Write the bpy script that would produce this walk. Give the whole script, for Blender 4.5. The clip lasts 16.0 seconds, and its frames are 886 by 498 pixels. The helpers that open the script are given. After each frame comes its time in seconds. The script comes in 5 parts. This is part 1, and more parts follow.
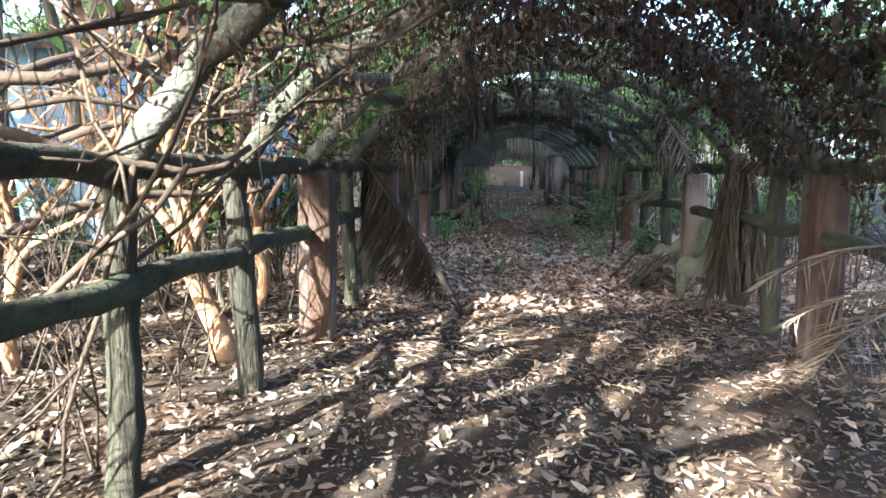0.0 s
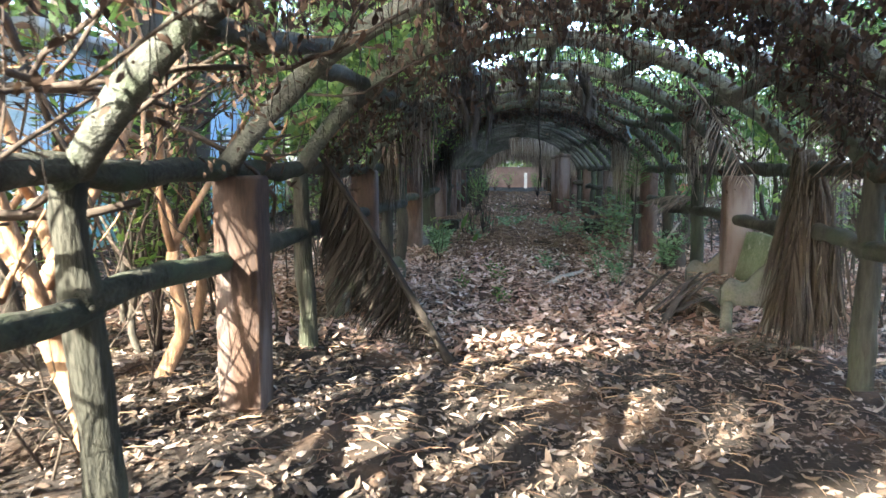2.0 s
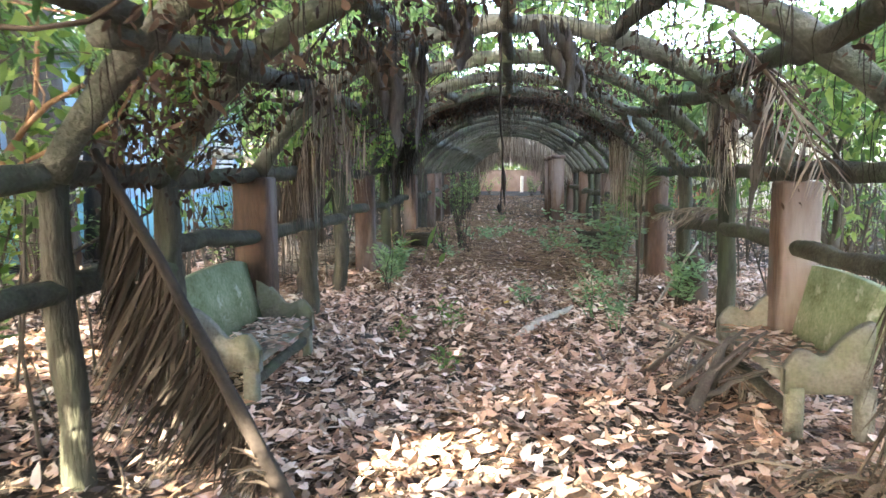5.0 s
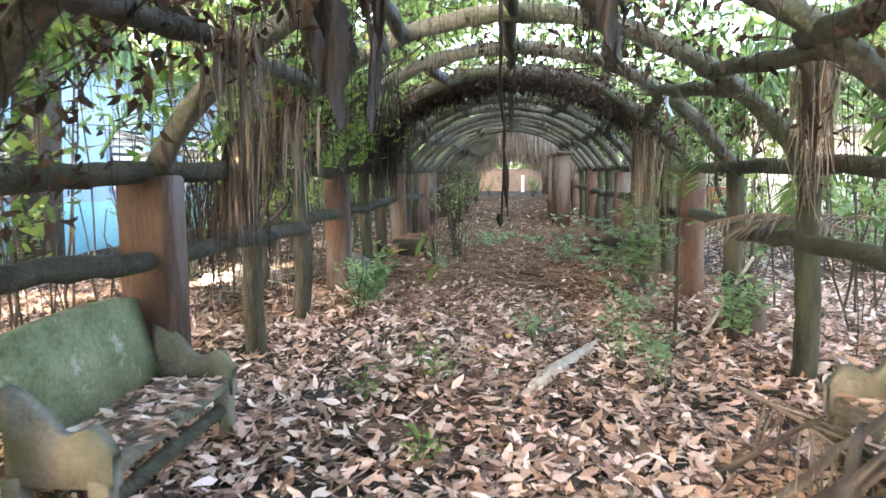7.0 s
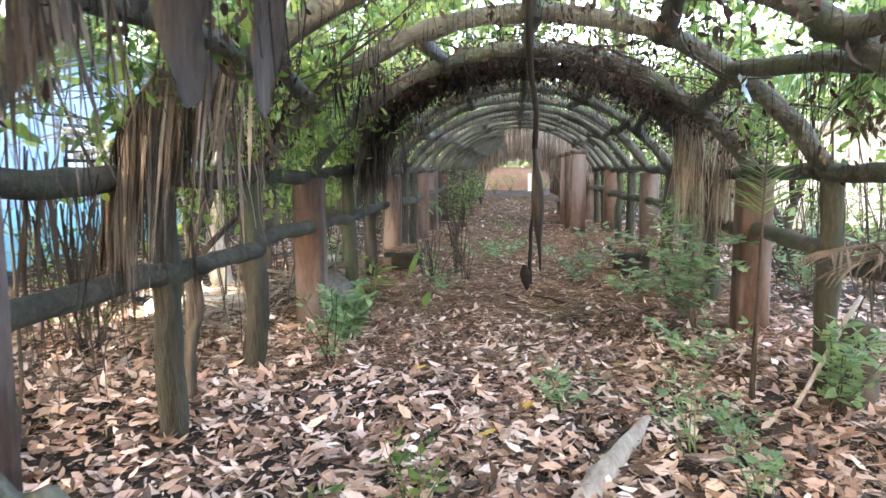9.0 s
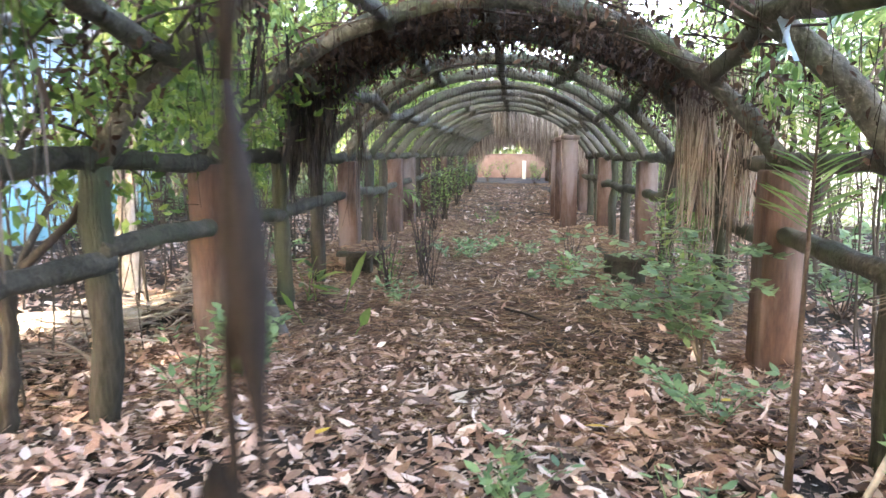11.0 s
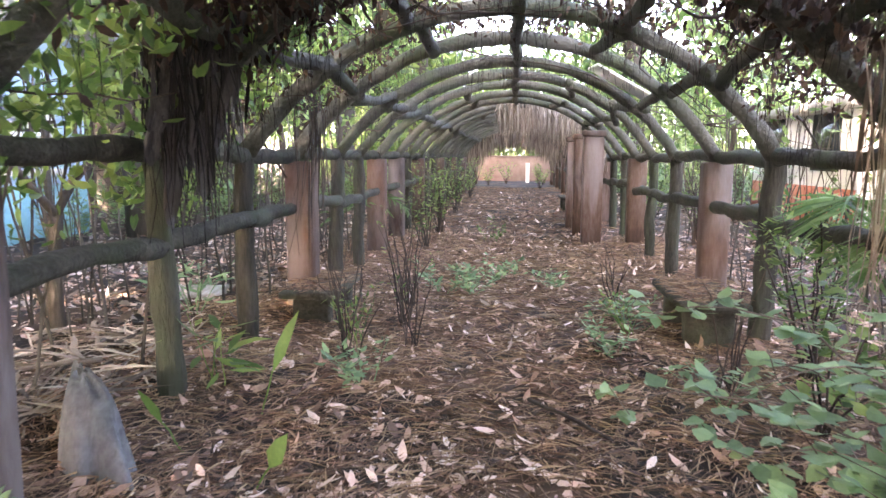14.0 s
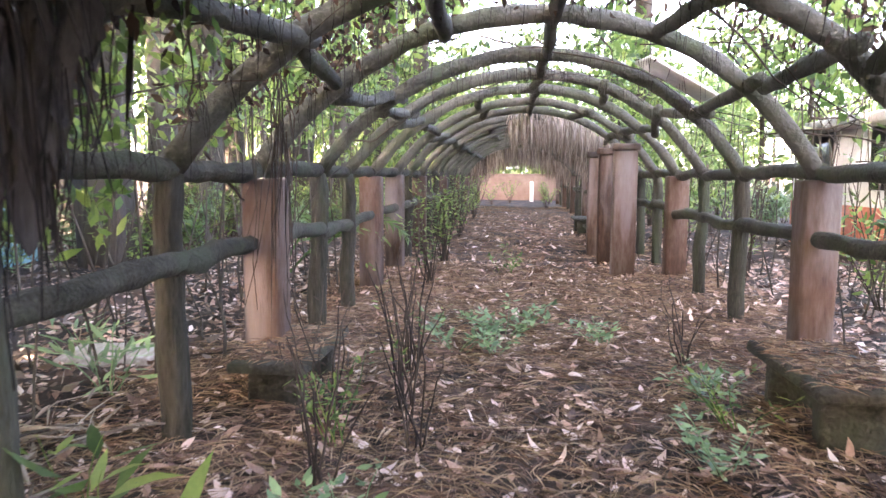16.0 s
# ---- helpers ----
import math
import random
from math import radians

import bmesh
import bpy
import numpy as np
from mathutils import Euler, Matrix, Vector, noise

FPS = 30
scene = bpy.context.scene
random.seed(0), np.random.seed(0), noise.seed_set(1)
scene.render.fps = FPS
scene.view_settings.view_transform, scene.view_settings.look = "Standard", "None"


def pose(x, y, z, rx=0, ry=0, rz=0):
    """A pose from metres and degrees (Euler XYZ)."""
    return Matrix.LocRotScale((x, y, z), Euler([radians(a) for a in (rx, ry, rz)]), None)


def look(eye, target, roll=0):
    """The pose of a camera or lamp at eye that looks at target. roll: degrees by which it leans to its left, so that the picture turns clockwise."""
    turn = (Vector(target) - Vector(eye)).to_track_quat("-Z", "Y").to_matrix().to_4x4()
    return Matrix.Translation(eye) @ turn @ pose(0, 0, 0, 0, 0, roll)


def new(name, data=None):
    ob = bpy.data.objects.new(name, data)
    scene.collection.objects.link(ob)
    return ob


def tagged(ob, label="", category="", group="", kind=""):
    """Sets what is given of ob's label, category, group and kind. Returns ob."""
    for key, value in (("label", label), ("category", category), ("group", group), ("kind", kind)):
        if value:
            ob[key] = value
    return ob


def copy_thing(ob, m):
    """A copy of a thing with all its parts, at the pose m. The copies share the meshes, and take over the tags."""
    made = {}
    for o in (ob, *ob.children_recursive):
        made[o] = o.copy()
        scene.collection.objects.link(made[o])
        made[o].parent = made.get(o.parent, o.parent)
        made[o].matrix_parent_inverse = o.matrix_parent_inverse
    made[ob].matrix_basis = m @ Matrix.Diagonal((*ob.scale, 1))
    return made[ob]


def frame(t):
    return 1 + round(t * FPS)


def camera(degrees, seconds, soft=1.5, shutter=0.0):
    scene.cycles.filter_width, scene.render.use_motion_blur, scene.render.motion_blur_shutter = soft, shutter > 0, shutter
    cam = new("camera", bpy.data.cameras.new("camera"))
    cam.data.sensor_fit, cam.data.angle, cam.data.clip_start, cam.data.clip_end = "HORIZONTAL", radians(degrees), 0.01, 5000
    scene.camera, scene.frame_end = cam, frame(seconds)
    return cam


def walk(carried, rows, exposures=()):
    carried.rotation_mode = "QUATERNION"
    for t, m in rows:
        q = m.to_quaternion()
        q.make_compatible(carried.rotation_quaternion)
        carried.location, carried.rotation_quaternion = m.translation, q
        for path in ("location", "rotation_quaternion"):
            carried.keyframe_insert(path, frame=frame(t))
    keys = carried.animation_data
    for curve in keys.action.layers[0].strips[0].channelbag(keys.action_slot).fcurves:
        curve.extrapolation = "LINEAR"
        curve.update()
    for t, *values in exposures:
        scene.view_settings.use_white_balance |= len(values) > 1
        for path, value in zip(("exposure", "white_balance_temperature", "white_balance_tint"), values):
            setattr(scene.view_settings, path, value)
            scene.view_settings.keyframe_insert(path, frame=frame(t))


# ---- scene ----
cam = camera(64.0, 16.0, shutter=0.4)
PATH = [
    (0, (0.238, 0.01, 1.568), (0.066, 1.989, 1.333), 0.6),
    (0.5, (0.256, 0.408, 1.578), (0.08, 2.387, 1.343), 0.5),
    (1, (0.311, 0.869, 1.542), (0.133, 2.848, 1.308), 0.3),
    (1.5, (0.282, 1.304, 1.553), (0.099, 3.282, 1.319), 0.2),
    (2, (0.28, 1.772, 1.57), (0.095, 3.75, 1.34), 0.2),
    (2.5, (0.39, 2.245, 1.536), (0.207, 4.223, 1.306), 0.2),
    (3, (0.437, 2.652, 1.558), (0.253, 4.63, 1.329), 0.1),
    (3.5, (0.477, 3.126, 1.61), (0.291, 5.105, 1.383), -0.1),
    (4, (0.565, 3.57, 1.57), (0.377, 5.548, 1.343), -0.1),
    (4.2, (0.606, 3.756, 1.599), (0.414, 5.734, 1.377), -0.2),
    (6.3, (0.732, 5.629, 1.515), (0.545, 7.608, 1.295), -0.3),
    (6.5, (0.701, 5.823, 1.514), (0.513, 7.802, 1.292), -0.3),
    (7, (0.67, 6.305, 1.542), (0.479, 8.283, 1.321), -0.5),
    (7.5, (0.682, 6.782, 1.57), (0.49, 8.761, 1.35), -0.5),
    (8, (0.619, 7.17, 1.545), (0.42, 9.148, 1.325), -0.5),
    (8.2, (0.569, 7.363, 1.568), (0.368, 9.341, 1.35), -0.5),
    (10.5, (0.688, 9.22, 1.62), (0.486, 11.192, 1.356), 0.1),
    (11, (0.884, 9.654, 1.596), (0.685, 11.626, 1.329), 0.2),
    (11.5, (0.991, 10.087, 1.614), (0.792, 12.059, 1.344), 0.1),
    (12, (0.974, 10.579, 1.629), (0.778, 12.552, 1.363), 0.2),
    (12.5, (0.916, 11.134, 1.555), (0.718, 13.107, 1.29), 0.2),
    (13, (0.847, 11.603, 1.562), (0.652, 13.577, 1.299), 0.4),
    (13.5, (0.669, 12.093, 1.596), (0.478, 14.067, 1.337), 0.4),
    (14, (0.674, 12.515, 1.541), (0.478, 14.488, 1.281), 0.4),
    (14.5, (0.636, 12.998, 1.545), (0.441, 14.973, 1.289), 0.4),
    (15, (0.501, 13.47, 1.56), (0.309, 15.445, 1.311), 0.5),
    (15.5, (0.391, 13.893, 1.55), (0.201, 15.87, 1.314), 0.4),
    (16, (0.375, 14.361, 1.521), (0.182, 16.34, 1.312), 0.4),
]
walk(cam, [(t, look(eye, target, roll)) for t, eye, target, roll in PATH],
     exposures=[(0, 3.75, 5800, 4), (2.5, 4.15, 6300, 4), (4.2, 4.7, 6800, 7), (6.3, 5.2, 7400, 10), (8.2, 5.3, 7700, 13), (10.5, 5.5, 7600, 17), (16, 5.6, 7700, 29)])

# ---- sky and sun ----
SUN_EL, SUN_DIR = 29.0, (0.45, 0.89)          # height in degrees; the way the light travels over the ground
world = bpy.data.worlds.new("sky")
scene.world = world
world.use_nodes = True
sky = world.node_tree.nodes.new("ShaderNodeTexSky")
sky.sky_type, sky.sun_disc = "NISHITA", False
sky.air_density, sky.dust_density, sky.ozone_density = 0.7, 3.0, 0.6
sky.sun_elevation = radians(SUN_EL)
sky.sun_rotation = math.atan2(-SUN_DIR[0], -SUN_DIR[1])
background = world.node_tree.nodes["Background"]
background.inputs["Strength"].default_value = 0.15
world.node_tree.links.new(sky.outputs["Color"], background.inputs["Color"])
sun = new("sun", bpy.data.lights.new("sun", "SUN"))
sun.data.energy, sun.data.angle, sun.data.color = 5.0, radians(0.5), (1.0, 0.91, 0.77)
sun.matrix_world = look((0, 0, 0), (SUN_DIR[0], SUN_DIR[1], -math.tan(radians(SUN_EL))))

# ---- mesh tools ----
rng = np.random.default_rng(7)


class Geo:
    """Gathers points, triangles and quads for one mesh."""

    def __init__(self):
        self.v, self.t, self.q, self.n = [], [], [], 0

    def add(self, verts, tris=(), quads=()):
        verts = np.asarray(verts, float).reshape(-1, 3)
        if len(tris):
            self.t.append(np.asarray(tris, int).reshape(-1, 3) + self.n)
        if len(quads):
            self.q.append(np.asarray(quads, int).reshape(-1, 4) + self.n)
        self.v.append(verts)
        self.n += len(verts)

    def mesh(self, name, smooth=True):
        me = bpy.data.meshes.new(name)
        v = np.concatenate(self.v)
        t = np.concatenate(self.t) if self.t else np.zeros((0, 3), int)
        q = np.concatenate(self.q) if self.q else np.zeros((0, 4), int)
        me.vertices.add(len(v))
        me.vertices.foreach_set("co", v.ravel())
        me.loops.add(t.size + q.size)
        me.loops.foreach_set("vertex_index", np.concatenate([t.ravel(), q.ravel()]))
        me.polygons.add(len(t) + len(q))
        me.polygons.foreach_set("loop_start", np.concatenate([np.arange(len(t)) * 3, t.size + np.arange(len(q)) * 4]))
        me.update(calc_edges=True)
        me.validate()
        if smooth:
            me.polygons.foreach_set("use_smooth", np.ones(len(me.polygons), bool))
        return me


def part(name, geo, material, parent=None, label="", smooth=True):
    """One mesh object from a Geo or a bmesh, under a thing or a part."""
    if isinstance(geo, Geo):
        me = geo.mesh(name, smooth)
    else:
        me = bpy.data.meshes.new(name)
        geo.to_mesh(me)
        geo.free()
    me.materials.append(material)
    ob = new(name, me)
    ob.parent = parent
    return tagged(ob, label)


def thing(name, place=(0, 0, 0), turn=0.0, label="", category="", group="", kind=""):
    ob = new(name)
    ob.empty_display_size = 0.1
    ob.matrix_basis = pose(*place, 0, 0, turn)
    return tagged(ob, label, category, group, kind)


def unit(a):
    a = np.asarray(a, float)
    return a / np.maximum(np.linalg.norm(a, axis=-1, keepdims=True), 1e-9)


def tube(geo, pts, radius, n=8, knobs=0.0, cap=True, flat=1.0):
    """A round, tapering, slightly knobbly length along the points."""
    pts = np.asarray(pts, float)
    m = len(pts)
    radius = np.broadcast_to(np.asarray(radius, float), (m,))
    d = unit(np.gradient(pts, axis=0))
    ref = np.array([0.0, 0.0, 1.0]) if abs(d[:, 2]).mean() < 0.8 else np.array([1.0, 0.0, 0.0])
    a = unit(np.cross(d, ref))
    b = np.cross(d, a)
    ang = np.arange(n) * 2 * np.pi / n
    r = radius[:, None] * (1 + knobs * rng.normal(size=(m, n)))
    v = pts[:, None] + (np.cos(ang)[None, :, None] * a[:, None] + flat * np.sin(ang)[None, :, None] * b[:, None]) * r[..., None]
    i, j = np.meshgrid(np.arange(m - 1), np.arange(n), indexing="ij")
    k = (j + 1) % n
    quads = np.stack([i * n + j, i * n + k, (i + 1) * n + k, (i + 1) * n + j], -1).reshape(-1, 4)
    v = v.reshape(-1, 3)
    tris = []
    if cap:
        v = np.concatenate([v, pts[:1] - d[:1] * radius[0] * 0.15, pts[-1:] + d[-1:] * radius[-1] * 0.15])
        s, e = m * n, m * n + 1
        for q in range(n):
            tris.append((s, (q + 1) % n, q))
            tris.append((e, (m - 1) * n + q, (m - 1) * n + (q + 1) % n))
    geo.add(v, tris, quads)


def bend(a, b, steps=8, sag=0.0, wobble=0.0):
    """Points from a to b, sagging and wandering a little."""
    a, b = np.asarray(a, float), np.asarray(b, float)
    s = np.linspace(0, 1, steps)[:, None]
    p = a + (b - a) * s
    p[:, 2] -= sag * 4 * (s[:, 0] * (1 - s[:, 0]))
    w = rng.normal(size=(steps, 3)) * wobble
    w[1:-1] = (w[:-2] + w[1:-1] + w[2:]) / 2
    w[0] = w[-1] = 0
    return p + w


def leaves(geo, places, ways, normals, length, width, curl=0.15):
    """Many folded, curled leaves: a rib, two halves and a pointed tip each."""
    p, d = np.asarray(places, float), unit(ways)
    nrm = np.asarray(normals, float)
    side = unit(np.cross(d, nrm))
    nrm = np.cross(side, d)
    n = len(p)
    length = np.broadcast_to(length, (n,))[:, None]
    width = np.broadcast_to(width, (n,))[:, None]
    c = (curl * rng.normal(0.6, 1.0, (n, 1))) * length
    fold = (rng.uniform(-0.05, 0.35, (n, 1))) * width
    m1 = p + d * length * 0.35 - nrm * fold
    m2 = p + d * length * 0.72 - nrm * fold * 0.7 - nrm * c * 0.35
    v = np.stack([p, m1 + side * width * 0.5, m1, m1 - side * width * 0.5,
                  m2 + side * width * 0.36, m2, m2 - side * width * 0.36, p + d * length - nrm * c], 1)
    o = np.arange(n)[:, None, None] * 8
    tris = np.array([[0, 2, 1], [0, 3, 2], [4, 5, 7], [5, 6, 7]])[None] + o
    quads = np.array([[1, 2, 5, 4], [2, 3, 6, 5]])[None] + o
    geo.add(v.reshape(-1, 3), tris.reshape(-1, 3), quads.reshape(-1, 4))


def blades(geo, places, tips, width, droop=0.1):
    """Many narrow strips from places to tips, drooping midway."""
    p, e = np.asarray(places, float), np.asarray(tips, float)
    n = len(p)
    d = e - p
    side = unit(np.cross(d, rng.normal(size=(n, 3)))) * np.broadcast_to(width, (n,))[:, None] * 0.5
    ln = np.linalg.norm(d, axis=1, keepdims=True)
    m = p + d * 0.5 + np.array([0, 0, 1.0]) * ln * np.broadcast_to(droop, (n,))[:, None]
    v = np.stack([p - side * 0.5, p + side * 0.5, m + side, m - side, e], 1)
    o = np.arange(n)[:, None, None] * 5
    geo.add(v.reshape(-1, 3), (np.array([[3, 2, 4]])[None] + o).reshape(-1, 3), (np.array([[0, 1, 2, 3]])[None] + o).reshape(-1, 4))


def box(geo, lo, hi, bevel=0.012, wear=0.0):
    """A box with chamfered edges."""
    bm = bmesh.new()
    bmesh.ops.create_cube(bm, size=1)
    lo, hi = np.asarray(lo, float), np.asarray(hi, float)
    for v in bm.verts:
        v.co = Vector(((lo + hi) / 2 + (hi - lo) * np.array(v.co)))
    bmesh.ops.bevel(bm, geom=bm.edges[:], offset=bevel, segments=1, affect="EDGES", profile=0.5)
    bmesh.ops.triangulate(bm, faces=bm.faces[:])
    bm.verts.index_update()
    v = np.array([v.co[:] for v in bm.verts])
    if wear:
        v += rng.normal(size=v.shape) * wear
    geo.add(v, [[q.index for q in f.verts] for f in bm.faces])
    bm.free()


# ---- materials ----
def material(name, colours, scale=3.0, fine=45.0, rough=0.85, bump=0.4, stretch=(1, 1, 1), island=0.0, single=0.0,
             thin=0.0, patch=None, spec=0.3, depth=0.02):
    """A surface with colour varied at two scales, relief, optional patches (moss, dirt) and light through thin leaves."""
    m = bpy.data.materials.new(name)
    m.use_nodes = True
    nt = m.node_tree
    nodes, link = nt.nodes, nt.links.new
    shader = nodes["Principled BSDF"]
    shader.inputs["Roughness"].default_value = rough
    shader.inputs["Specular IOR Level"].default_value = spec
    coords = nodes.new("ShaderNodeTexCoord")
    mapping = nodes.new("ShaderNodeMapping")
    mapping.inputs["Scale"].default_value = stretch
    link(coords.outputs["Object"], mapping.inputs["Vector"])

    def noise_at(s, detail=6.0):
        t = nodes.new("ShaderNodeTexNoise")
        t.inputs["Scale"].default_value, t.inputs["Detail"].default_value = s, detail
        t.inputs["Roughness"].default_value = 0.62
        link(mapping.outputs["Vector"], t.inputs["Vector"])
        return t.outputs["Fac"]

    def calc(op, a, b):
        t = nodes.new("ShaderNodeMath")
        t.operation = op
        for k, x in enumerate((a, b)):
            if isinstance(x, (int, float)):
                t.inputs[k].default_value = x
            else:
                link(x, t.inputs[k])
        return t.outputs[0]

    big, small = noise_at(scale), noise_at(fine, 4.0)
    fac = calc("ADD", calc("MULTIPLY", big, 0.6), calc("MULTIPLY", small, 0.4))
    fac = calc("ADD", calc("MULTIPLY", calc("SUBTRACT", fac, 0.5), 2.7), 0.5)
    if island:
        geom = nodes.new("ShaderNodeNewGeometry")
        fac = calc("ADD", calc("MULTIPLY", fac, 1 - island), calc("MULTIPLY", geom.outputs["Random Per Island"], island))
    if single:
        info = nodes.new("ShaderNodeObjectInfo")
        fac = calc("ADD", calc("MULTIPLY", fac, 1 - single), calc("MULTIPLY", info.outputs["Random"], single))
    ramp = nodes.new("ShaderNodeValToRGB")
    els = ramp.color_ramp.elements
    while len(els) < len(colours):
        els.new(0.5)
    for k, c in enumerate(colours):
        els[k].position = 0.12 + 0.76 * k / (len(colours) - 1)
        els[k].color = (*c, 1)
    link(fac, ramp.inputs["Fac"])
    colour = ramp.outputs["Color"]
    if patch:
        pc, ps, lo, hi = patch
        pn = nodes.new("ShaderNodeMapRange")
        pn.inputs["From Min"].default_value, pn.inputs["From Max"].default_value = lo, hi
        link(noise_at(ps, 8.0), pn.inputs["Value"])
        mix = nodes.new("ShaderNodeMix")
        mix.data_type = "RGBA"
        link(pn.outputs["Result"], mix.inputs["Factor"])
        link(colour, mix.inputs["A"])
        mix.inputs["B"].default_value = (*pc, 1)
        colour = mix.outputs["Result"]
    link(colour, shader.inputs["Base Color"])
    if bump:
        b = nodes.new("ShaderNodeBump")
        b.inputs["Strength"].default_value, b.inputs["Distance"].default_value = bump, depth
        link(calc("ADD", calc("MULTIPLY", big, 0.6), calc("MULTIPLY", small, 0.6)), b.inputs["Height"])
        link(b.outputs["Normal"], shader.inputs["Normal"])
    if thin:
        glow = nodes.new("ShaderNodeBsdfTranslucent")
        link(colour, glow.inputs["Color"])
        both = nodes.new("ShaderNodeMixShader")
        both.inputs["Fac"].default_value = thin
        link(shader.outputs["BSDF"], both.inputs[1])
        link(glow.outputs["BSDF"], both.inputs[2])
        link(both.outputs["Shader"], nodes["Material Output"].inputs["Surface"])
    return m


M_SOIL = material("soil", [(0.00721, 0.00522, 0.00392), (0.0179, 0.0124, 0.00912), (0.0342, 0.0248, 0.0186)], 1.2, 30, 0.95, 0.8, patch=((0.11, 0.065, 0.04), 0.9, 0.5, 0.7))
M_LITTER = material("leaf_litter", [(0.0378, 0.0238, 0.0184), (0.162, 0.094, 0.0626), (0.378, 0.232, 0.167), (0.562, 0.389, 0.308), (0.734, 0.605, 0.54)], 6, 60, 0.75, 0.3, island=0.75, thin=0.12, spec=0.5)
# a darker range of leaf colours than M_LITTER
M_LITTER_DARK = material("dark_leaf_litter", [(0.0262, 0.0195, 0.015), (0.0673, 0.0464, 0.0337), (0.128, 0.0901, 0.0673), (0.187, 0.14, 0.111), (0.289, 0.246, 0.221)], 6, 60, 0.6, 0.3, island=0.75, thin=0.1)
M_STRAW = material("straw", [(0.06, 0.034, 0.023), (0.17, 0.1, 0.063), (0.36, 0.25, 0.15)], 5, 40, 0.7, 0, island=0.8, thin=0.1)
M_LOG = material("mossy_concrete_log", [(0.0104, 0.00972, 0.00655), (0.0273, 0.0262, 0.0186), (0.0521, 0.0486, 0.0365), (0.0846, 0.0784, 0.0611)], 3.5, 38, 0.92, 0.9, stretch=(1, 1, 1), single=0.15, patch=((0.042, 0.054, 0.03), 2.3, 0.48, 0.68), depth=0.05)
M_POST = material("mossy_concrete_post", [(0.00792, 0.00739, 0.0051), (0.0219, 0.0211, 0.0148), (0.0439, 0.0404, 0.0306), (0.0731, 0.067, 0.0525)], 3.5, 38, 0.92, 0.9, stretch=(1.4, 1.4, 0.22), single=0.15, patch=((0.042, 0.054, 0.03), 2.3, 0.48, 0.68), depth=0.05)
M_ARCH = material("weathered_concrete_arch", [(0.0214, 0.0214, 0.0169), (0.0552, 0.0552, 0.0445), (0.0918, 0.0918, 0.0768), (0.122, 0.122, 0.107)], 3.0, 34, 0.9, 0.9, single=0.25, patch=((0.052, 0.066, 0.037), 1.7, 0.5, 0.7), depth=0.05)
M_PILLAR = material("brown_painted_concrete", [(0.0126, 0.00784, 0.00601), (0.0402, 0.0224, 0.0147), (0.0775, 0.0437, 0.0289), (0.109, 0.0784, 0.0655)], 2.6, 30, 0.8, 0.6, stretch=(1, 1, 0.22), single=0.25, patch=((0.15, 0.125, 0.117), 1.6, 0.5, 0.64))
M_BENCH = material("mossy_bench_concrete", [(0.0587, 0.0538, 0.0416), (0.127, 0.12, 0.0976), (0.176, 0.169, 0.147)], 4, 45, 0.9, 0.6, patch=((0.09, 0.10, 0.055), 2.2, 0.48, 0.66))
M_BACKREST = material("algae_green_concrete", [(0.0561, 0.0765, 0.0306), (0.122, 0.148, 0.0816), (0.194, 0.214, 0.143)], 3.2, 40, 0.85, 0.5, patch=((0.34, 0.35, 0.30), 5.0, 0.58, 0.72))
M_BARK = material("orange_brown_bark", [(0.10, 0.055, 0.03), (0.26, 0.15, 0.085), (0.42, 0.28, 0.18)], 4, 50, 0.85, 0.9, stretch=(1, 1, 0.25), single=0.2)
M_TRUNK = material("grey_brown_bark", [(0.0178, 0.0143, 0.0107), (0.0464, 0.0393, 0.0303), (0.0854, 0.0749, 0.0607)], 4, 40, 0.9, 0.9, stretch=(1, 1, 0.25), single=0.3)
M_TWIG = material("dry_twig", [(0.016, 0.0115, 0.00893), (0.0428, 0.0304, 0.0221), (0.0892, 0.0662, 0.05)], 6, 50, 0.85, 0.4, island=0.5)
M_ROOT = material("hanging_root", [(0.00515, 0.00379, 0.00293), (0.0155, 0.0112, 0.00861), (0.0344, 0.0267, 0.0206)], 6, 50, 0.9, 0.3, island=0.6)
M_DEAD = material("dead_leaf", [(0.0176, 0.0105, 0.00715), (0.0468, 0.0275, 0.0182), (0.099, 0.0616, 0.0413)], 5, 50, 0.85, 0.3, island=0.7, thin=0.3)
M_FIBRE = material("dry_palm_fibre", [(0.0542, 0.0379, 0.0271), (0.135, 0.103, 0.0784), (0.238, 0.201, 0.162)], 5, 50, 0.85, 0.2, island=0.75, thin=0.1)
M_SHEATH = material("grey_brown_sheath", [(0.0155, 0.0123, 0.0106), (0.0442, 0.0376, 0.0331), (0.0884, 0.0774, 0.0708)], 6, 60, 0.85, 0.8, stretch=(1, 1, 0.12), island=0.3)
M_FROND_DEAD = material("dark_dead_frond", [(0.0168, 0.0123, 0.0084), (0.042, 0.0308, 0.0213), (0.0784, 0.0588, 0.042)], 5, 50, 0.85, 0.2, island=0.6)
M_FROND_BLACK = material("blackened_frond", [(0.0084, 0.0063, 0.0049), (0.021, 0.0161, 0.0119), (0.042, 0.0322, 0.0238)], 5, 50, 0.85, 0.2, island=0.6)
M_FROND_PALE = material("pale_dead_frond", [(0.05, 0.04, 0.03), (0.11, 0.088, 0.066), (0.2, 0.165, 0.13)], 5, 50, 0.8, 0.2, island=0.7)
M_FIBRE_PALE = material("pale_palm_fibre", [(0.1, 0.078, 0.06), (0.24, 0.195, 0.155), (0.42, 0.37, 0.31)], 5, 50, 0.85, 0.2, island=0.75, thin=0.1)
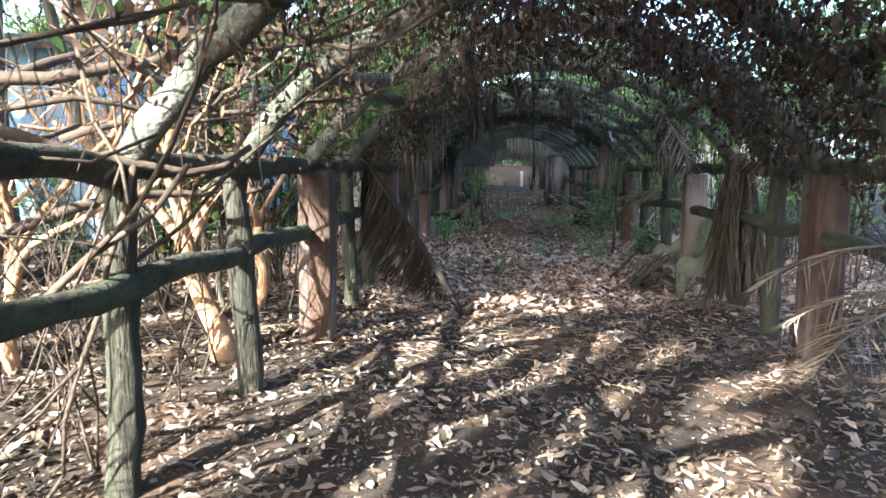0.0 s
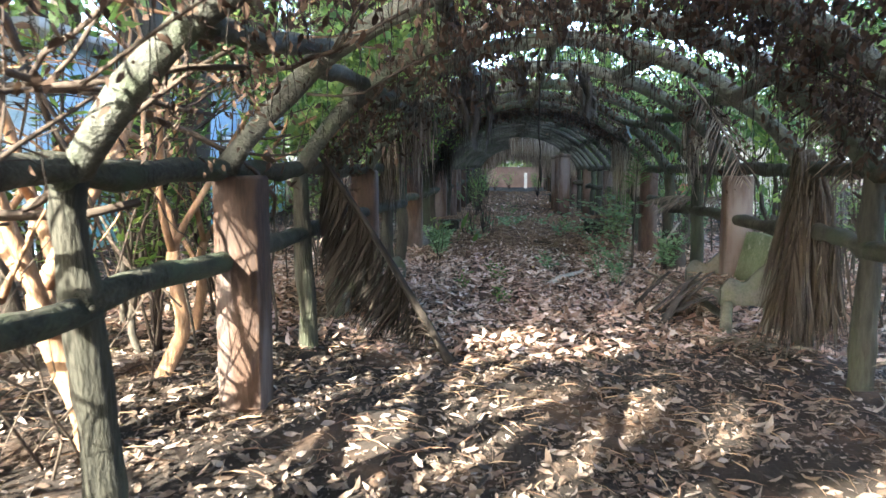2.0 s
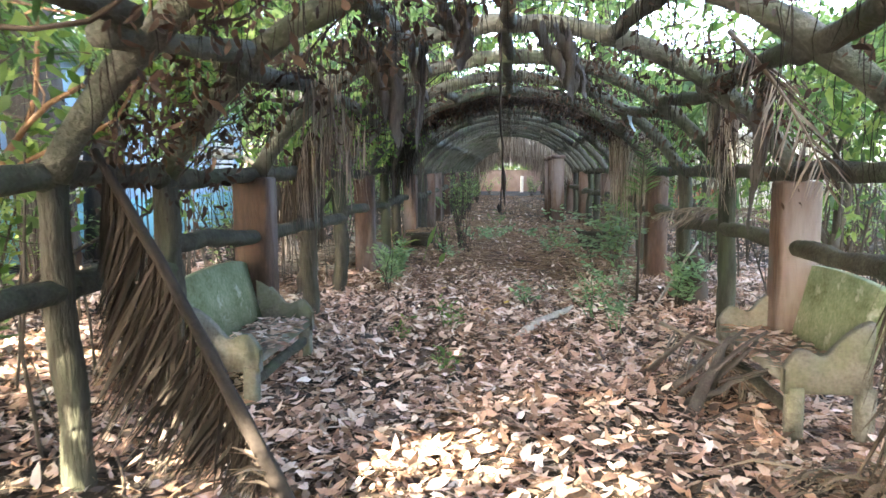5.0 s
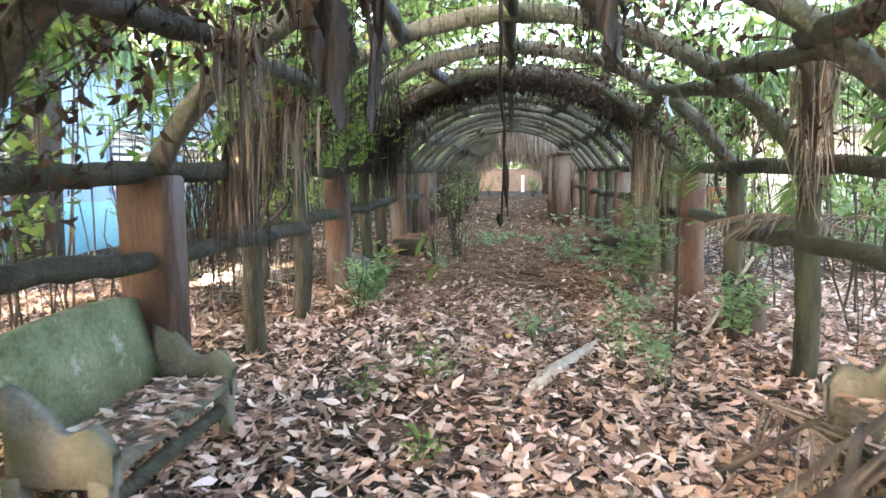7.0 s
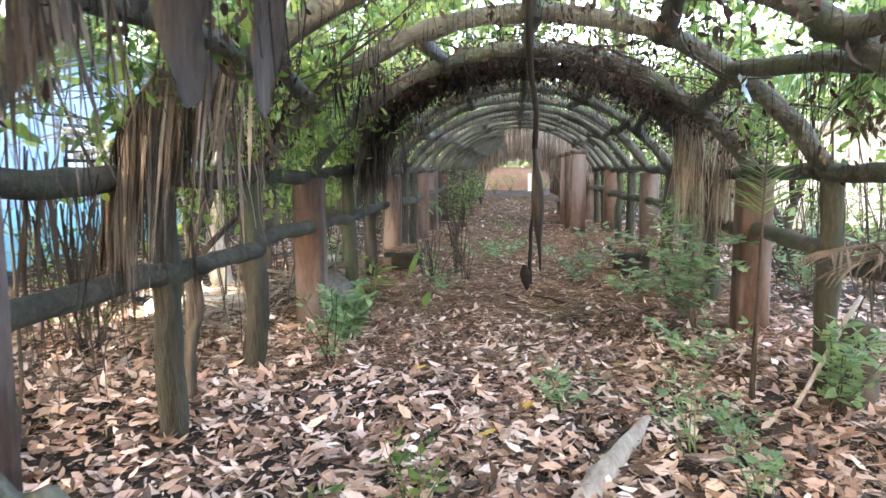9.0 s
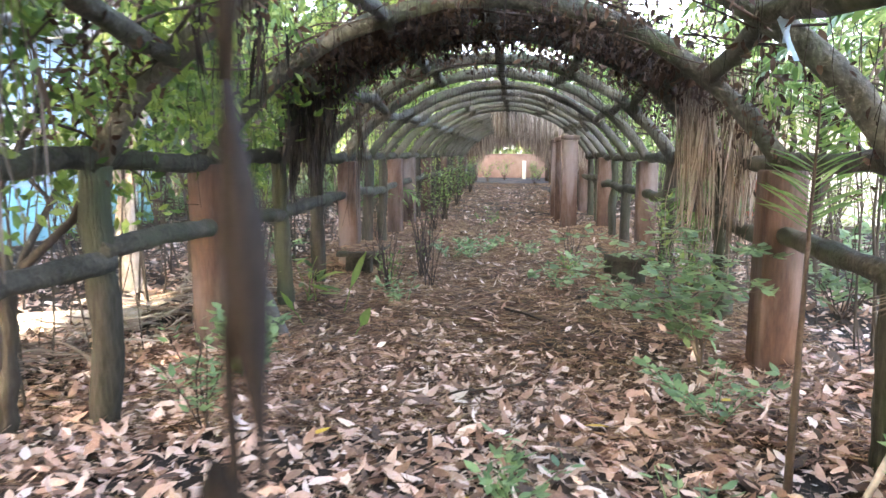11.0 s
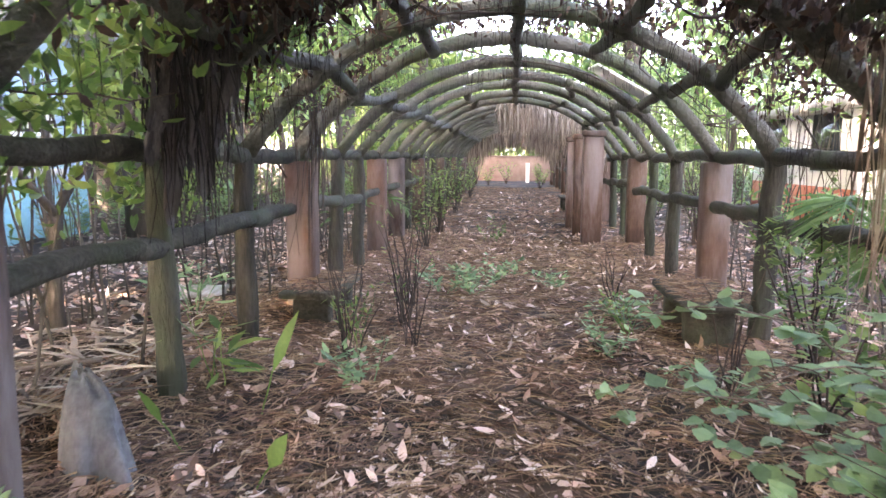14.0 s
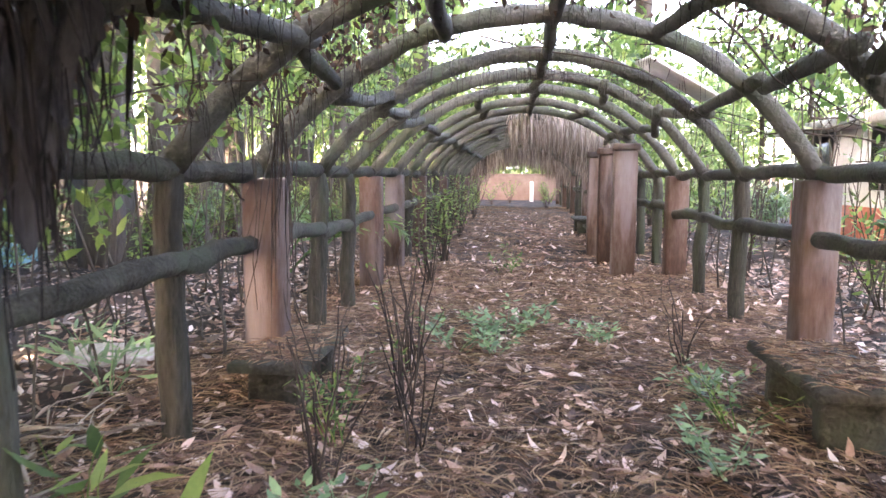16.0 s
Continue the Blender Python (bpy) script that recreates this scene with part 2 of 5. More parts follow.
M_BIRCH = material("pale_blotched_bark", [(0.12, 0.1, 0.08), (0.32, 0.28, 0.23), (0.5, 0.46, 0.4)], 4, 30, 0.9, 0.7, stretch=(1, 1, 0.3))
M_GREEN = material("green_leaf", [(0.035, 0.075, 0.02), (0.075, 0.15, 0.036), (0.15, 0.24, 0.055), (0.25, 0.33, 0.09)], 4, 40, 0.45, 0.15, island=0.7, thin=0.5, spec=0.5)
M_GREEN_SOFT = material("blue_green_leaf", [(0.0712, 0.139, 0.0675), (0.152, 0.262, 0.122), (0.267, 0.4, 0.176)], 4, 40, 0.5, 0.15, island=0.6, thin=0.35, spec=0.5)
M_PALM = material("palm_leaf", [(0.035, 0.085, 0.025), (0.075, 0.16, 0.045), (0.15, 0.25, 0.09)], 4, 40, 0.45, 0.1, island=0.6, thin=0.4, spec=0.5)
M_CANOPY = material("sunlit_crown_leaf", [(0.06, 0.11, 0.03), (0.13, 0.21, 0.06), (0.22, 0.31, 0.1), (0.33, 0.39, 0.16)], 2, 20, 0.5, 0, island=0.7, thin=0.55, spec=0.4)
M_BLUE = material("light_blue_paint", [(0.24, 0.376, 0.528), (0.304, 0.448, 0.592), (0.368, 0.504, 0.624)], 1.0, 12, 0.6, 0.15)
M_CYAN = material("turquoise_paint", [(0.128, 0.368, 0.44), (0.192, 0.448, 0.496), (0.272, 0.496, 0.528)], 1.0, 12, 0.6, 0.15)
M_WHITE = material("weathered_white_paint", [(0.5, 0.49, 0.46), (0.66, 0.65, 0.61), (0.76, 0.75, 0.72)], 1.5, 20, 0.6, 0.2)
M_RED = material("faded_red_paint", [(0.36, 0.09, 0.05), (0.5, 0.15, 0.09), (0.58, 0.26, 0.18)], 1.5, 20, 0.7, 0.2)
M_CLAY = material("pink_clay_wall", [(0.17, 0.115, 0.095), (0.23, 0.16, 0.135), (0.3, 0.225, 0.195)], 1.5, 18, 0.85, 0.3)
M_ROOF = material("grey_sheet_roof", [(0.2, 0.19, 0.18), (0.32, 0.31, 0.3), (0.4, 0.39, 0.37)], 1.0, 15, 0.6, 0.2)
M_TARP = material("grey_plastic", [(0.045, 0.045, 0.046), (0.085, 0.086, 0.088), (0.14, 0.143, 0.147)], 2.5, 20, 0.5, 0.3)
M_PLANK = material("weathered_board", [(0.2, 0.17, 0.14), (0.34, 0.3, 0.26), (0.5, 0.47, 0.43)], 3, 30, 0.8, 0.5, stretch=(1, 0.2, 1))
M_GLASS = material("dark_window", [(0.02, 0.025, 0.03), (0.03, 0.035, 0.04)], 2, 20, 0.1, 0, spec=0.6)
M_YELLOW = material("yellow_leaf", [(0.45, 0.26, 0.03), (0.6, 0.4, 0.05), (0.7, 0.5, 0.12)], 8, 50, 0.5, 0.2, thin=0.2)

# ---- ground ----
XL, XR, CX, RAIL, MID = -1.5, 2.8, 0.65, 1.55, 0.99    # fence lines, middle of the tunnel, heights of the two rails
ARCH_R, ARCH_Z = 2.524, 0.196                          # radius of the arches and height of their centre


def ground_z(x, y):
    x, y = np.asarray(x, float), np.asarray(y, float)
    return (0.022 * np.sin(1.7 * x + 0.6 * y) + 0.018 * np.sin(2.9 * y - 1.1 * x + 1) + 0.012 * np.sin(5.3 * x + 4.1 * y)
            + 0.10 * np.clip(np.abs(x - CX) - 2.0, 0, 1.5) / 1.5) * np.exp(-((np.abs(x) + np.abs(y - 15)) / 60.0) ** 4) - 0.01


def arch_point(a, y, lift=0.0):
    """A point on the vault, a in degrees from its crown towards the right."""
    a = np.radians(a)
    return np.stack(np.broadcast_arrays(CX + (ARCH_R + lift) * np.sin(a), y, ARCH_Z + (ARCH_R + lift) * np.cos(a)), -1)


def build_ground():
    xs = np.concatenate([[-900, -200, -60, -25, -14], np.arange(-9, 10.01, 0.2), [15, 26, 60, 200, 900]])
    ys = np.concatenate([[-900, -200, -50, -15], np.arange(-6, 40.01, 0.2), [48, 70, 200, 900]])
    gx, gy = np.meshgrid(xs, ys, indexing="ij")
    gz = ground_z(gx, gy)
    near = (np.abs(gx) < 9) & (gy > -6) & (gy < 40)
    gz = gz + near * rng.normal(size=gz.shape) * 0.012
    n, m = gx.shape
    i, j = np.meshgrid(np.arange(n - 1), np.arange(m - 1), indexing="ij")
    geo = Geo()
    geo.add(np.stack([gx, gy, gz], -1), quads=np.stack([i * m + j, (i + 1) * m + j, (i + 1) * m + j + 1, i * m + j + 1], -1))
    tagged(part("ground", geo, M_SOIL), "dark brown forest soil under fallen leaves", "ground", kind="structure")


build_ground()

# ---- pergola ----
pergola = thing("pergola", label="arched pergola of mossy concrete logs with brown pillars", category="pergola")
# the three stations before y = 0 are unseen, added to shade the start
LEFT_Y = [(-4.4, 0), (-2.9, 1), (-1.4, 0), (0.1, 0), (1.6, 0), (3.1, 0), (4.52, 0), (6.1, 1), (7.7, 0), (8.82, 0), (10.42, 1), (12.05, 0), (13.5, 0), (15.05, 1), (16.65, 0), (18.1, 0),
          (19.4, 1), (21.1, 0), (22.3, 0), (23.7, 1), (25.6, 1), (27.1, 0), (28.6, 1), (30.1, 0), (31.6, 0), (33.1, 1), (34.6, 0)] + [(36.1 + 1.6 * k, k % 3 == 1) for k in range(11)]
RIGHT_Y = [(-4.4, 0), (-2.9, 1), (-1.4, 0), (0.1, 0), (1.6, 1), (3.1, 0), (4.6, 0), (5.95, 1), (6.95, 0), (8.05, 0), (9.95, 1), (11.65, 0), (13.35, 0), (15.0, 1), (16.5, 0), (18.6, 0),
           (20.3, 1), (22.2, 0), (23.7, 0), (25.2, 1), (26.7, 0), (28.2, 0), (29.7, 1), (31.2, 0), (32.7, 0), (33.9, 1), (35.2, 0)] + [(36.6 + 1.6 * k, k % 3 == 1) for k in range(11)]


def build_pergola():
    for x, stations in ((XL, LEFT_Y), (XR, RIGHT_Y)):
        inward = 1 if x < CX else -1
        line = x
        for y, pillar in stations:
            x = line
            geo = Geo()
            if pillar:
                w, d = rng.uniform(0.27, 0.31), rng.uniform(0.26, 0.30)
                x = {6.1: -1.4, 19.4: -1.42}.get(y, x)
                box(geo, (x - w / 2, y - d / 2, -0.15), (x + w / 2, y + d / 2, 1.5 + rng.uniform(-0.02, 0.03)), 0.02, 0.003)
                part("pillar", geo, M_PILLAR, pergola, "brown painted square concrete pillar", smooth=False)
            else:
                r = rng.uniform(0.072, 0.086)
                lean = rng.normal(size=2) * 0.03
                pts = bend((x + lean[0], y + lean[1], -0.15), (x, y, 1.52), 12, 0, 0.012)
                tube(geo, pts, np.linspace(1.12, 0.95, 12) * r * (1 + 0.05 * rng.normal(size=12)), 14, 0.045)
                part("post", geo, M_POST, pergola, "mossy concrete log post")
        x = line
        ys = [s[0] for s in stations]
        for k in range(len(ys) - 1):
            geo = Geo()
            tube(geo, bend((x, ys[k] - 0.08, RAIL + rng.normal() * 0.012), (x, ys[k + 1] + 0.08, RAIL + rng.normal() * 0.012), 10, 0.0, 0.012),
                 0.066 * (1 + 0.07 * rng.normal(size=10)), 12, 0.05)
            part("top_rail", geo, M_LOG, pergola)
            geo = Geo()
            tube(geo, bend((x + inward * 0.02, ys[k] - 0.05, MID + rng.normal() * 0.03), (x + inward * 0.02, ys[k + 1] + 0.05, MID + rng.normal() * 0.03), 10, -0.02, 0.014),
                 0.066 * (1 + 0.08 * rng.normal(size=10)), 12, 0.05)
            part("middle_rail", geo, M_LOG, pergola)
    for (yl, _), (yr, _) in zip(LEFT_Y, RIGHT_Y):
        geo = Geo()
        a = np.linspace(-57.5, 57.5, 26)
        y = np.linspace(yl, yr, 26) + np.convolve(rng.normal(size=28), [0.3, 0.4, 0.3], "valid") * 0.02
        pts = arch_point(a, y) + rng.normal(size=(26, 3)) * 0.006
        tube(geo, pts, 0.071 * (1 + 0.07 * rng.normal(size=26)), 12, 0.045)
        part("arch", geo, M_ARCH, pergola, "curved grey concrete log arch")
    mids = [(l[0] + r[0]) / 2 for l, r in zip(LEFT_Y, RIGHT_Y)]
    for a0, share, turn in ((-37.5, 0.95, 4.0), (-18.5, 0.6, 2.0), (0.5, 0.8, 1.0), (20.0, 0.7, 2.5), (37.5, 0.95, 4.5)):
        for k in range(len(mids) - 1):
            if rng.uniform() > share:
                continue
            geo = Geo()
            zig = turn * rng.uniform(-1, 1)
            p, q = arch_point(a0 - zig, mids[k] - 0.05, 0.0), arch_point(a0 + zig, mids[k + 1] + 0.05, 0.0)
            tube(geo, bend(p, q, 9, 0, 0.015), 0.058 * (1 + 0.07 * rng.normal(size=9)), 9, 0.04)
            part("purlin", geo, M_ARCH, pergola, "short crooked log between two arches")


build_pergola()


# ---- benches ----
def scroll_arm(geo, x0, x1, y, z_seat, thick):
    """A bench end: high at the back, dipping in a curve to a round front."""
    s = np.linspace(0, 1, 13)
    top = z_seat + 0.33 - 0.22 * np.clip(s * 1.9, 0, 1) ** 1.5 + 0.05 * np.exp(-((s - 0.78) / 0.15) ** 2)
    top[-1] -= 0.07
    top[-2] -= 0.02
    xs = x0 + (x1 - x0) * s
    n = len(s)
    v = np.concatenate([np.stack([xs, np.full(n, y - thick / 2), top], 1), np.stack([xs, np.full(n, y + thick / 2), top], 1),
                        np.stack([xs, np.full(n, y - thick / 2), np.full(n, z_seat - 0.1)], 1), np.stack([xs, np.full(n, y + thick / 2), np.full(n, z_seat - 0.1)], 1)])
    quads = []
    for k in range(n - 1):
        for a, b in ((0, 1), (1, 3), (3, 2), (2, 0)):
            quads.append((a * n + k, a * n + k + 1, b * n + k + 1, b * n + k))
    quads += [(0, n, 3 * n, 2 * n), (n - 1, 2 * n - 1, 4 * n - 1, 3 * n - 1)]
    geo.add(v, quads=quads)


def backed_bench(x_back, x_front, y0, y1, z, label):
    ob = thing("garden_bench", label=label, category="bench", group="concrete benches under the pergola")
    lo, hi = min(x_back, x_front), max(x_back, x_front)
    g = Geo()
    box(g, (lo, y0 + 0.03, z - 0.07), (hi, y1 - 0.03, z), 0.012, 0.002)
    part("seat", g, M_BENCH, ob, "pale concrete seat slab", smooth=False)
    s = 1 if x_front > x_back else -1
    g = Geo()
    n = 9
    ys = np.linspace(y0 + 0.05, y1 - 0.05, n)
    top = z + 0.5 + 0.03 * np.sin(np.linspace(0, np.pi, n)) + np.where(np.arange(n) % 8 == 0, -0.03, 0)
    th, lean = 0.06, -0.10 * s
    v = []
    for off in (0, -s * th):
        v += [(x_back + off + 0.02 * s, yy, z + 0.01) for yy in ys] + [(x_back + off + lean, yy, t) for yy, t in zip(ys, top)]
    quads = []
    for k in range(n - 1):
        quads += [(k, k + 1, n + k + 1, n + k), (2 * n + k, 3 * n + k, 3 * n + k + 1, 2 * n + k + 1), (n + k, n + k + 1, 3 * n + k + 1, 3 * n + k), (k, 2 * n + k, 2 * n + k + 1, k + 1)]
    quads += [(0, n, 3 * n, 2 * n), (n - 1, 3 * n - 1, 4 * n - 1, 2 * n - 1)]
    g.add(v, quads=quads)
    part("backrest", g, M_BACKREST, ob, "algae-green concrete backrest", smooth=False)
    for yy in (y0 + 0.03, y1 - 0.03):
        g = Geo()
        scroll_arm(g, x_back - 0.02 * s, x_front + 0.02 * s, yy, z, 0.075)
        part("armrest", g, M_BENCH, ob, "curved concrete armrest", smooth=False)
        g = Geo()
        box(g, (x_front - 0.05 - 0.05 * s, yy - 0.05, -0.1), (x_front + 0.05 - 0.05 * s, yy + 0.05, z - 0.06), 0.015, 0.003)
        part("leg", g, M_BENCH, ob, smooth=False)
        g = Geo()
        box(g, (x_back - 0.05, yy - 0.05, -0.1), (x_back + 0.05, yy + 0.05, z - 0.06), 0.015, 0.003)
        part("leg", g, M_BENCH, ob, smooth=False)
    g = Geo()
    tube(g, bend((x_front - 0.06 * s, y0 + 0.05, 0.13), (x_front - 0.06 * s, y1 - 0.05, 0.13), 7, 0, 0.006), 0.04, 8, 0.03)
    part("stretcher", g, M_LOG, ob, "log stretcher between the legs")
    return ob


def slab_bench(x0, x1, y0, y1, z, label):
    ob = thing("slab_bench", label=label, category="bench", group="concrete benches under the pergola")
    g = Geo()
    box(g, (x0, y0, z - 0.07), (x1, y1, z), 0.014, 0.003)
    part("seat", g, M_LOG, ob, "weathered slab seat", smooth=False)
    for yy in (y0 + 0.22, y1 - 0.22):
        g = Geo()
        box(g, (x0 + 0.08, yy - 0.09, -0.1), (x1 - 0.08, yy + 0.09, z - 0.066), 0.03, 0.006)
        part("support", g, M_LOG, ob, "rough concrete block support", smooth=False)
    return ob


backed_bench(-1.44, -1.0, 9.0, 10.34, 0.32, "mossy concrete bench with algae-green back, leaves on its seat")
backed_bench(2.78, 2.33, 8.7, 10.1, 0.36, "pale concrete bench with scrolled arms beside dead fronds")
slab_bench(-1.42, -0.9, 18.6, 19.8, 0.32, "dark slab bench under hanging roots, strewn with needles")
slab_bench(2.0, 2.55, 18.15, 19.35, 0.4, "mossy slab bench with sunlit fallen leaves")
slab_bench(2.0, 2.5, 29.5, 31.0, 0.4, "grey slab bench far down the walk")
slab_bench(2.0, 2.5, 33.0, 34.4, 0.4, "grey slab bench far down the walk")

# tall boards standing inside the fence on the right
for y, x, h in ((25.3, 2.05, 2.0), (26.7, 2.0, 1.98), (28.1, 1.97, 1.96)):
    ob = thing("tall_pillar", label="tall red-brown concrete pillar with flat cap", category="pillar", group="tall pillars beside the walk")
    g = Geo()
    box(g, (x - 0.17, y - 0.12, -0.1), (x + 0.17, y + 0.12, h - 0.1), 0.015, 0.003)
    part("shaft", g, M_PILLAR, ob, smooth=False)
    g = Geo()
    box(g, (x - 0.2, y - 0.15, h - 0.1), (x + 0.2, y + 0.15, h), 0.015, 0.003)
    part("cap", g, M_PILLAR, ob, smooth=False)


# ---- leaf litter ----
def litter(name, mat, count, xr, yr, size, label, lift=0.03):
    g = Geo()
    p = np.stack([rng.uniform(*xr, count), rng.uniform(*yr, count)], 1)
    keep = rng.uniform(size=count) < 0.6 + 0.4 * (np.sin(p[:, 0] * 2.1 + np.sin(p[:, 1] * 1.7) * 1.5) * 0.5 + 0.5)
    border = np.minimum(np.minimum(p[:, 0] - xr[0], xr[1] - p[:, 0]), np.minimum(p[:, 1] - yr[0], yr[1] - p[:, 1]) * 1.5)
    p = p[keep & (rng.uniform(size=count) < border / 1.2 + 0.04)]
    n = len(p)
    th = rng.uniform(0, 2 * np.pi, n)
    way = np.stack([np.cos(th), np.sin(th), rng.normal(0.05, 0.25, n)], 1)
    nrm = np.stack([rng.normal(0, 0.45, n), rng.normal(0, 0.45, n), np.ones(n)], 1)
    ln = rng.uniform(*size, n)
    pos = np.concatenate([p, (ground_z(p[:, 0], p[:, 1]) + rng.uniform(0.008, lift, n))[:, None]], 1)
    leaves(g, pos, way, nrm, ln, ln * rng.uniform(0.28, 0.46, n), 0.3)
    return tagged(part(name, g, mat), label, "fallen leaves", kind="stuff")


litter("damp_fallen_leaves", M_LITTER_DARK, 42000, (-5.5, 6.2), (-0.5, 9.6), (0.03, 0.12), "dark brown fallen leaves on trodden soil")
litter("tan_fallen_leaves", M_LITTER, 66000, (-5.5, 6.5), (7.4, 15.6), (0.06, 0.155), "tan and pinkish dry fallen leaves", 0.05)
litter("thin_fallen_leaves", M_LITTER, 26000, (-6, 6.5), (13.6, 27), (0.07, 0.15), "scattered dry leaves among needles", 0.03)
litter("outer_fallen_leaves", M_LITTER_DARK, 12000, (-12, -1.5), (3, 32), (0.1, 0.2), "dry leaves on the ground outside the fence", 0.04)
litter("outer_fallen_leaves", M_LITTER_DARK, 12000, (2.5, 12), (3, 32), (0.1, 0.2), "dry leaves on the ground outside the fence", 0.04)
litter("far_fallen_leaves", M_LITTER, 5000, (-5, 6), (25, 42), (0.1, 0.2), "dry leaves on the far path", 0.03)


def straw(count, xr, yr, label):
    g = Geo()
    p = np.stack([rng.uniform(*xr, count), rng.uniform(*yr, count)], 1)
    th = rng.uniform(0, 2 * np.pi, count)
    ln = rng.uniform(0.1, 0.3, count)
    z = ground_z(p[:, 0], p[:, 1])
    a = np.concatenate([p, (z + rng.uniform(0.004, 0.03, count))[:, None]], 1)
    b = np.stack([p[:, 0] + ln * np.cos(th), p[:, 1] + ln * np.sin(th), z + rng.uniform(0.004, 0.05, count)], 1)
    blades(g, a, b, rng.uniform(0.004, 0.011, count), 0.06)
    tagged(part("needle_litter", g, M_STRAW, smooth=False), label, "needles", kind="stuff")


straw(52000, (-2.2, 3.4), (13.4, 26), "rust-brown fallen needles on the path")
straw(22000, (-2.2, 3.4), (26, 48), "rust-brown needles on the far path")
straw(3000, (-3, 4), (5, 14), "thin dry stalks among fallen leaves")

# leaves lying on the bench seats
for x0, x1, y0, y1, z in ((-1.4, -1.0, 9.12, 10.26, 0.325), (2.36, 2.74, 8.82, 10.0, 0.365)):
    g = Geo()
    n = 300
    pos = np.stack([rng.uniform(x0, x1, n), rng.uniform(y0, y1, n), z + rng.uniform(0, 0.025, n)], 1)
    th = rng.uniform(0, 6.28, n)
    leaves(g, pos, np.stack([np.cos(th), np.sin(th), rng.normal(0, 0.12, n)], 1), np.stack([rng.normal(0, 0.2, n), rng.normal(0, 0.2, n), np.ones(n)], 1), rng.uniform(0.06, 0.14, n), 0.045, 0.12)
    tagged(part("leaves_on_seat", g, M_LITTER), "brown leaves lying on a bench seat", "fallen leaves", kind="stuff")


for x0, x1, y0, y1, z in ((-1.4, -0.92, 18.65, 19.75, 0.325), (2.03, 2.52, 18.2, 19.3, 0.405)):
    g = Geo()
    n = 700
    a = np.stack([rng.uniform(x0, x1, n), rng.uniform(y0, y1, n), z + rng.uniform(0.002, 0.02, n)], 1)
    th = rng.uniform(0, 6.28, n)
    blades(g, a, a + np.stack([np.cos(th) * 0.12, np.sin(th) * 0.12, rng.normal(0, 0.006, n)], 1), 0.007, 0.03)
    n = 50
    pos = np.stack([rng.uniform(x0, x1, n), rng.uniform(y0, y1, n), np.full(n, z + 0.012)], 1)
    th = rng.uniform(0, 6.28, n)
    leaves(g, pos, np.stack([np.cos(th), np.sin(th), rng.normal(0, 0.1, n)], 1), np.stack([rng.normal(0, 0.2, n), rng.normal(0, 0.2, n), np.ones(n)], 1), rng.uniform(0.06, 0.12, n), 0.04, 0.12)
    tagged(part("needles_on_seat", g, M_STRAW), "dry needles and leaves lying on a bench seat", "fallen leaves", kind="stuff")


# single yellow leaves
for x, y in ((0.62, 12.55), (1.8, 12.5), (0.35, 12.0), (1.3, 13.6), (2.25, 14.1), (-0.2, 13.2)):
    g = Geo()
    th = rng.uniform(0, 6.28)
    leaves(g, [(0, 0, 0)], [(np.cos(th), np.sin(th), 0.1)], [(0.1, 0.1, 1)], 0.14, 0.055, 0.1)
    ob = part("yellow_leaf", g, M_YELLOW)
    ob.location = (x, y, float(ground_z(x, y)) + 0.07)
    tagged(ob, "bright yellow fallen leaf on brown leaves", "leaf", group="yellow leaves")


# ---- branches, vines and dead canopy ----
def branch(geo, start, way, length, radius, depth, spread=0.6, droop=0.0, steps=7, n=6, clear=None, base=(0, 0, 0)):
    """A wandering branch with side branches; clear keeps it that far outside the vault's inner face."""
    way = unit(way)
    pts = [np.asarray(start, float)]
    d = way.copy()
    for k in range(steps):
        d = unit(d + rng.normal(size=3) * 0.17 + np.array([0, 0, -droop]))
        pts.append(pts[-1] + d * length / steps)
    pts = np.array(pts)
    if clear is not None:
        shift = np.array([CX - base[0], ARCH_Z - base[2]])
        off = pts[:, [0, 2]] - shift
        far = np.linalg.norm(off, axis=1)
        least = ARCH_R + clear + rng.uniform(0, 0.08)
        push = np.where(far < least, least / np.maximum(far, 0.3), 1.0)
        pts[:, [0, 2]] = shift + off * push[:, None]
        if push.max() > 1.15:
            return
    tube(geo, pts, np.linspace(radius, radius * 0.45, len(pts)), n, 0.04, cap=True)
    if depth > 0:
        for k in range(rng.integers(2, 4)):
            i = rng.integers(len(pts) // 2, len(pts))
            branch(geo, pts[i], unit(d + rng.normal(size=3) * spread), length * rng.uniform(0.5, 0.8), radius * 0.5, depth - 1, spread, droop, max(4, steps - 2), max(4, n - 1), clear, base)


def hanging(geo, tops, lengths, radius=0.004, sway=0.05, n=3):
    for p, ln in zip(tops, lengths):
        s = np.linspace(0, 1, 6)
        pts = p + np.stack([np.cumsum(rng.normal(size=6)) * sway * ln * 0.5, np.cumsum(rng.normal(size=6)) * sway * ln * 0.5, -s * ln], 1)
        tube(geo, pts, np.linspace(radius, radius * 0.5, 6), n, 0, cap=False)


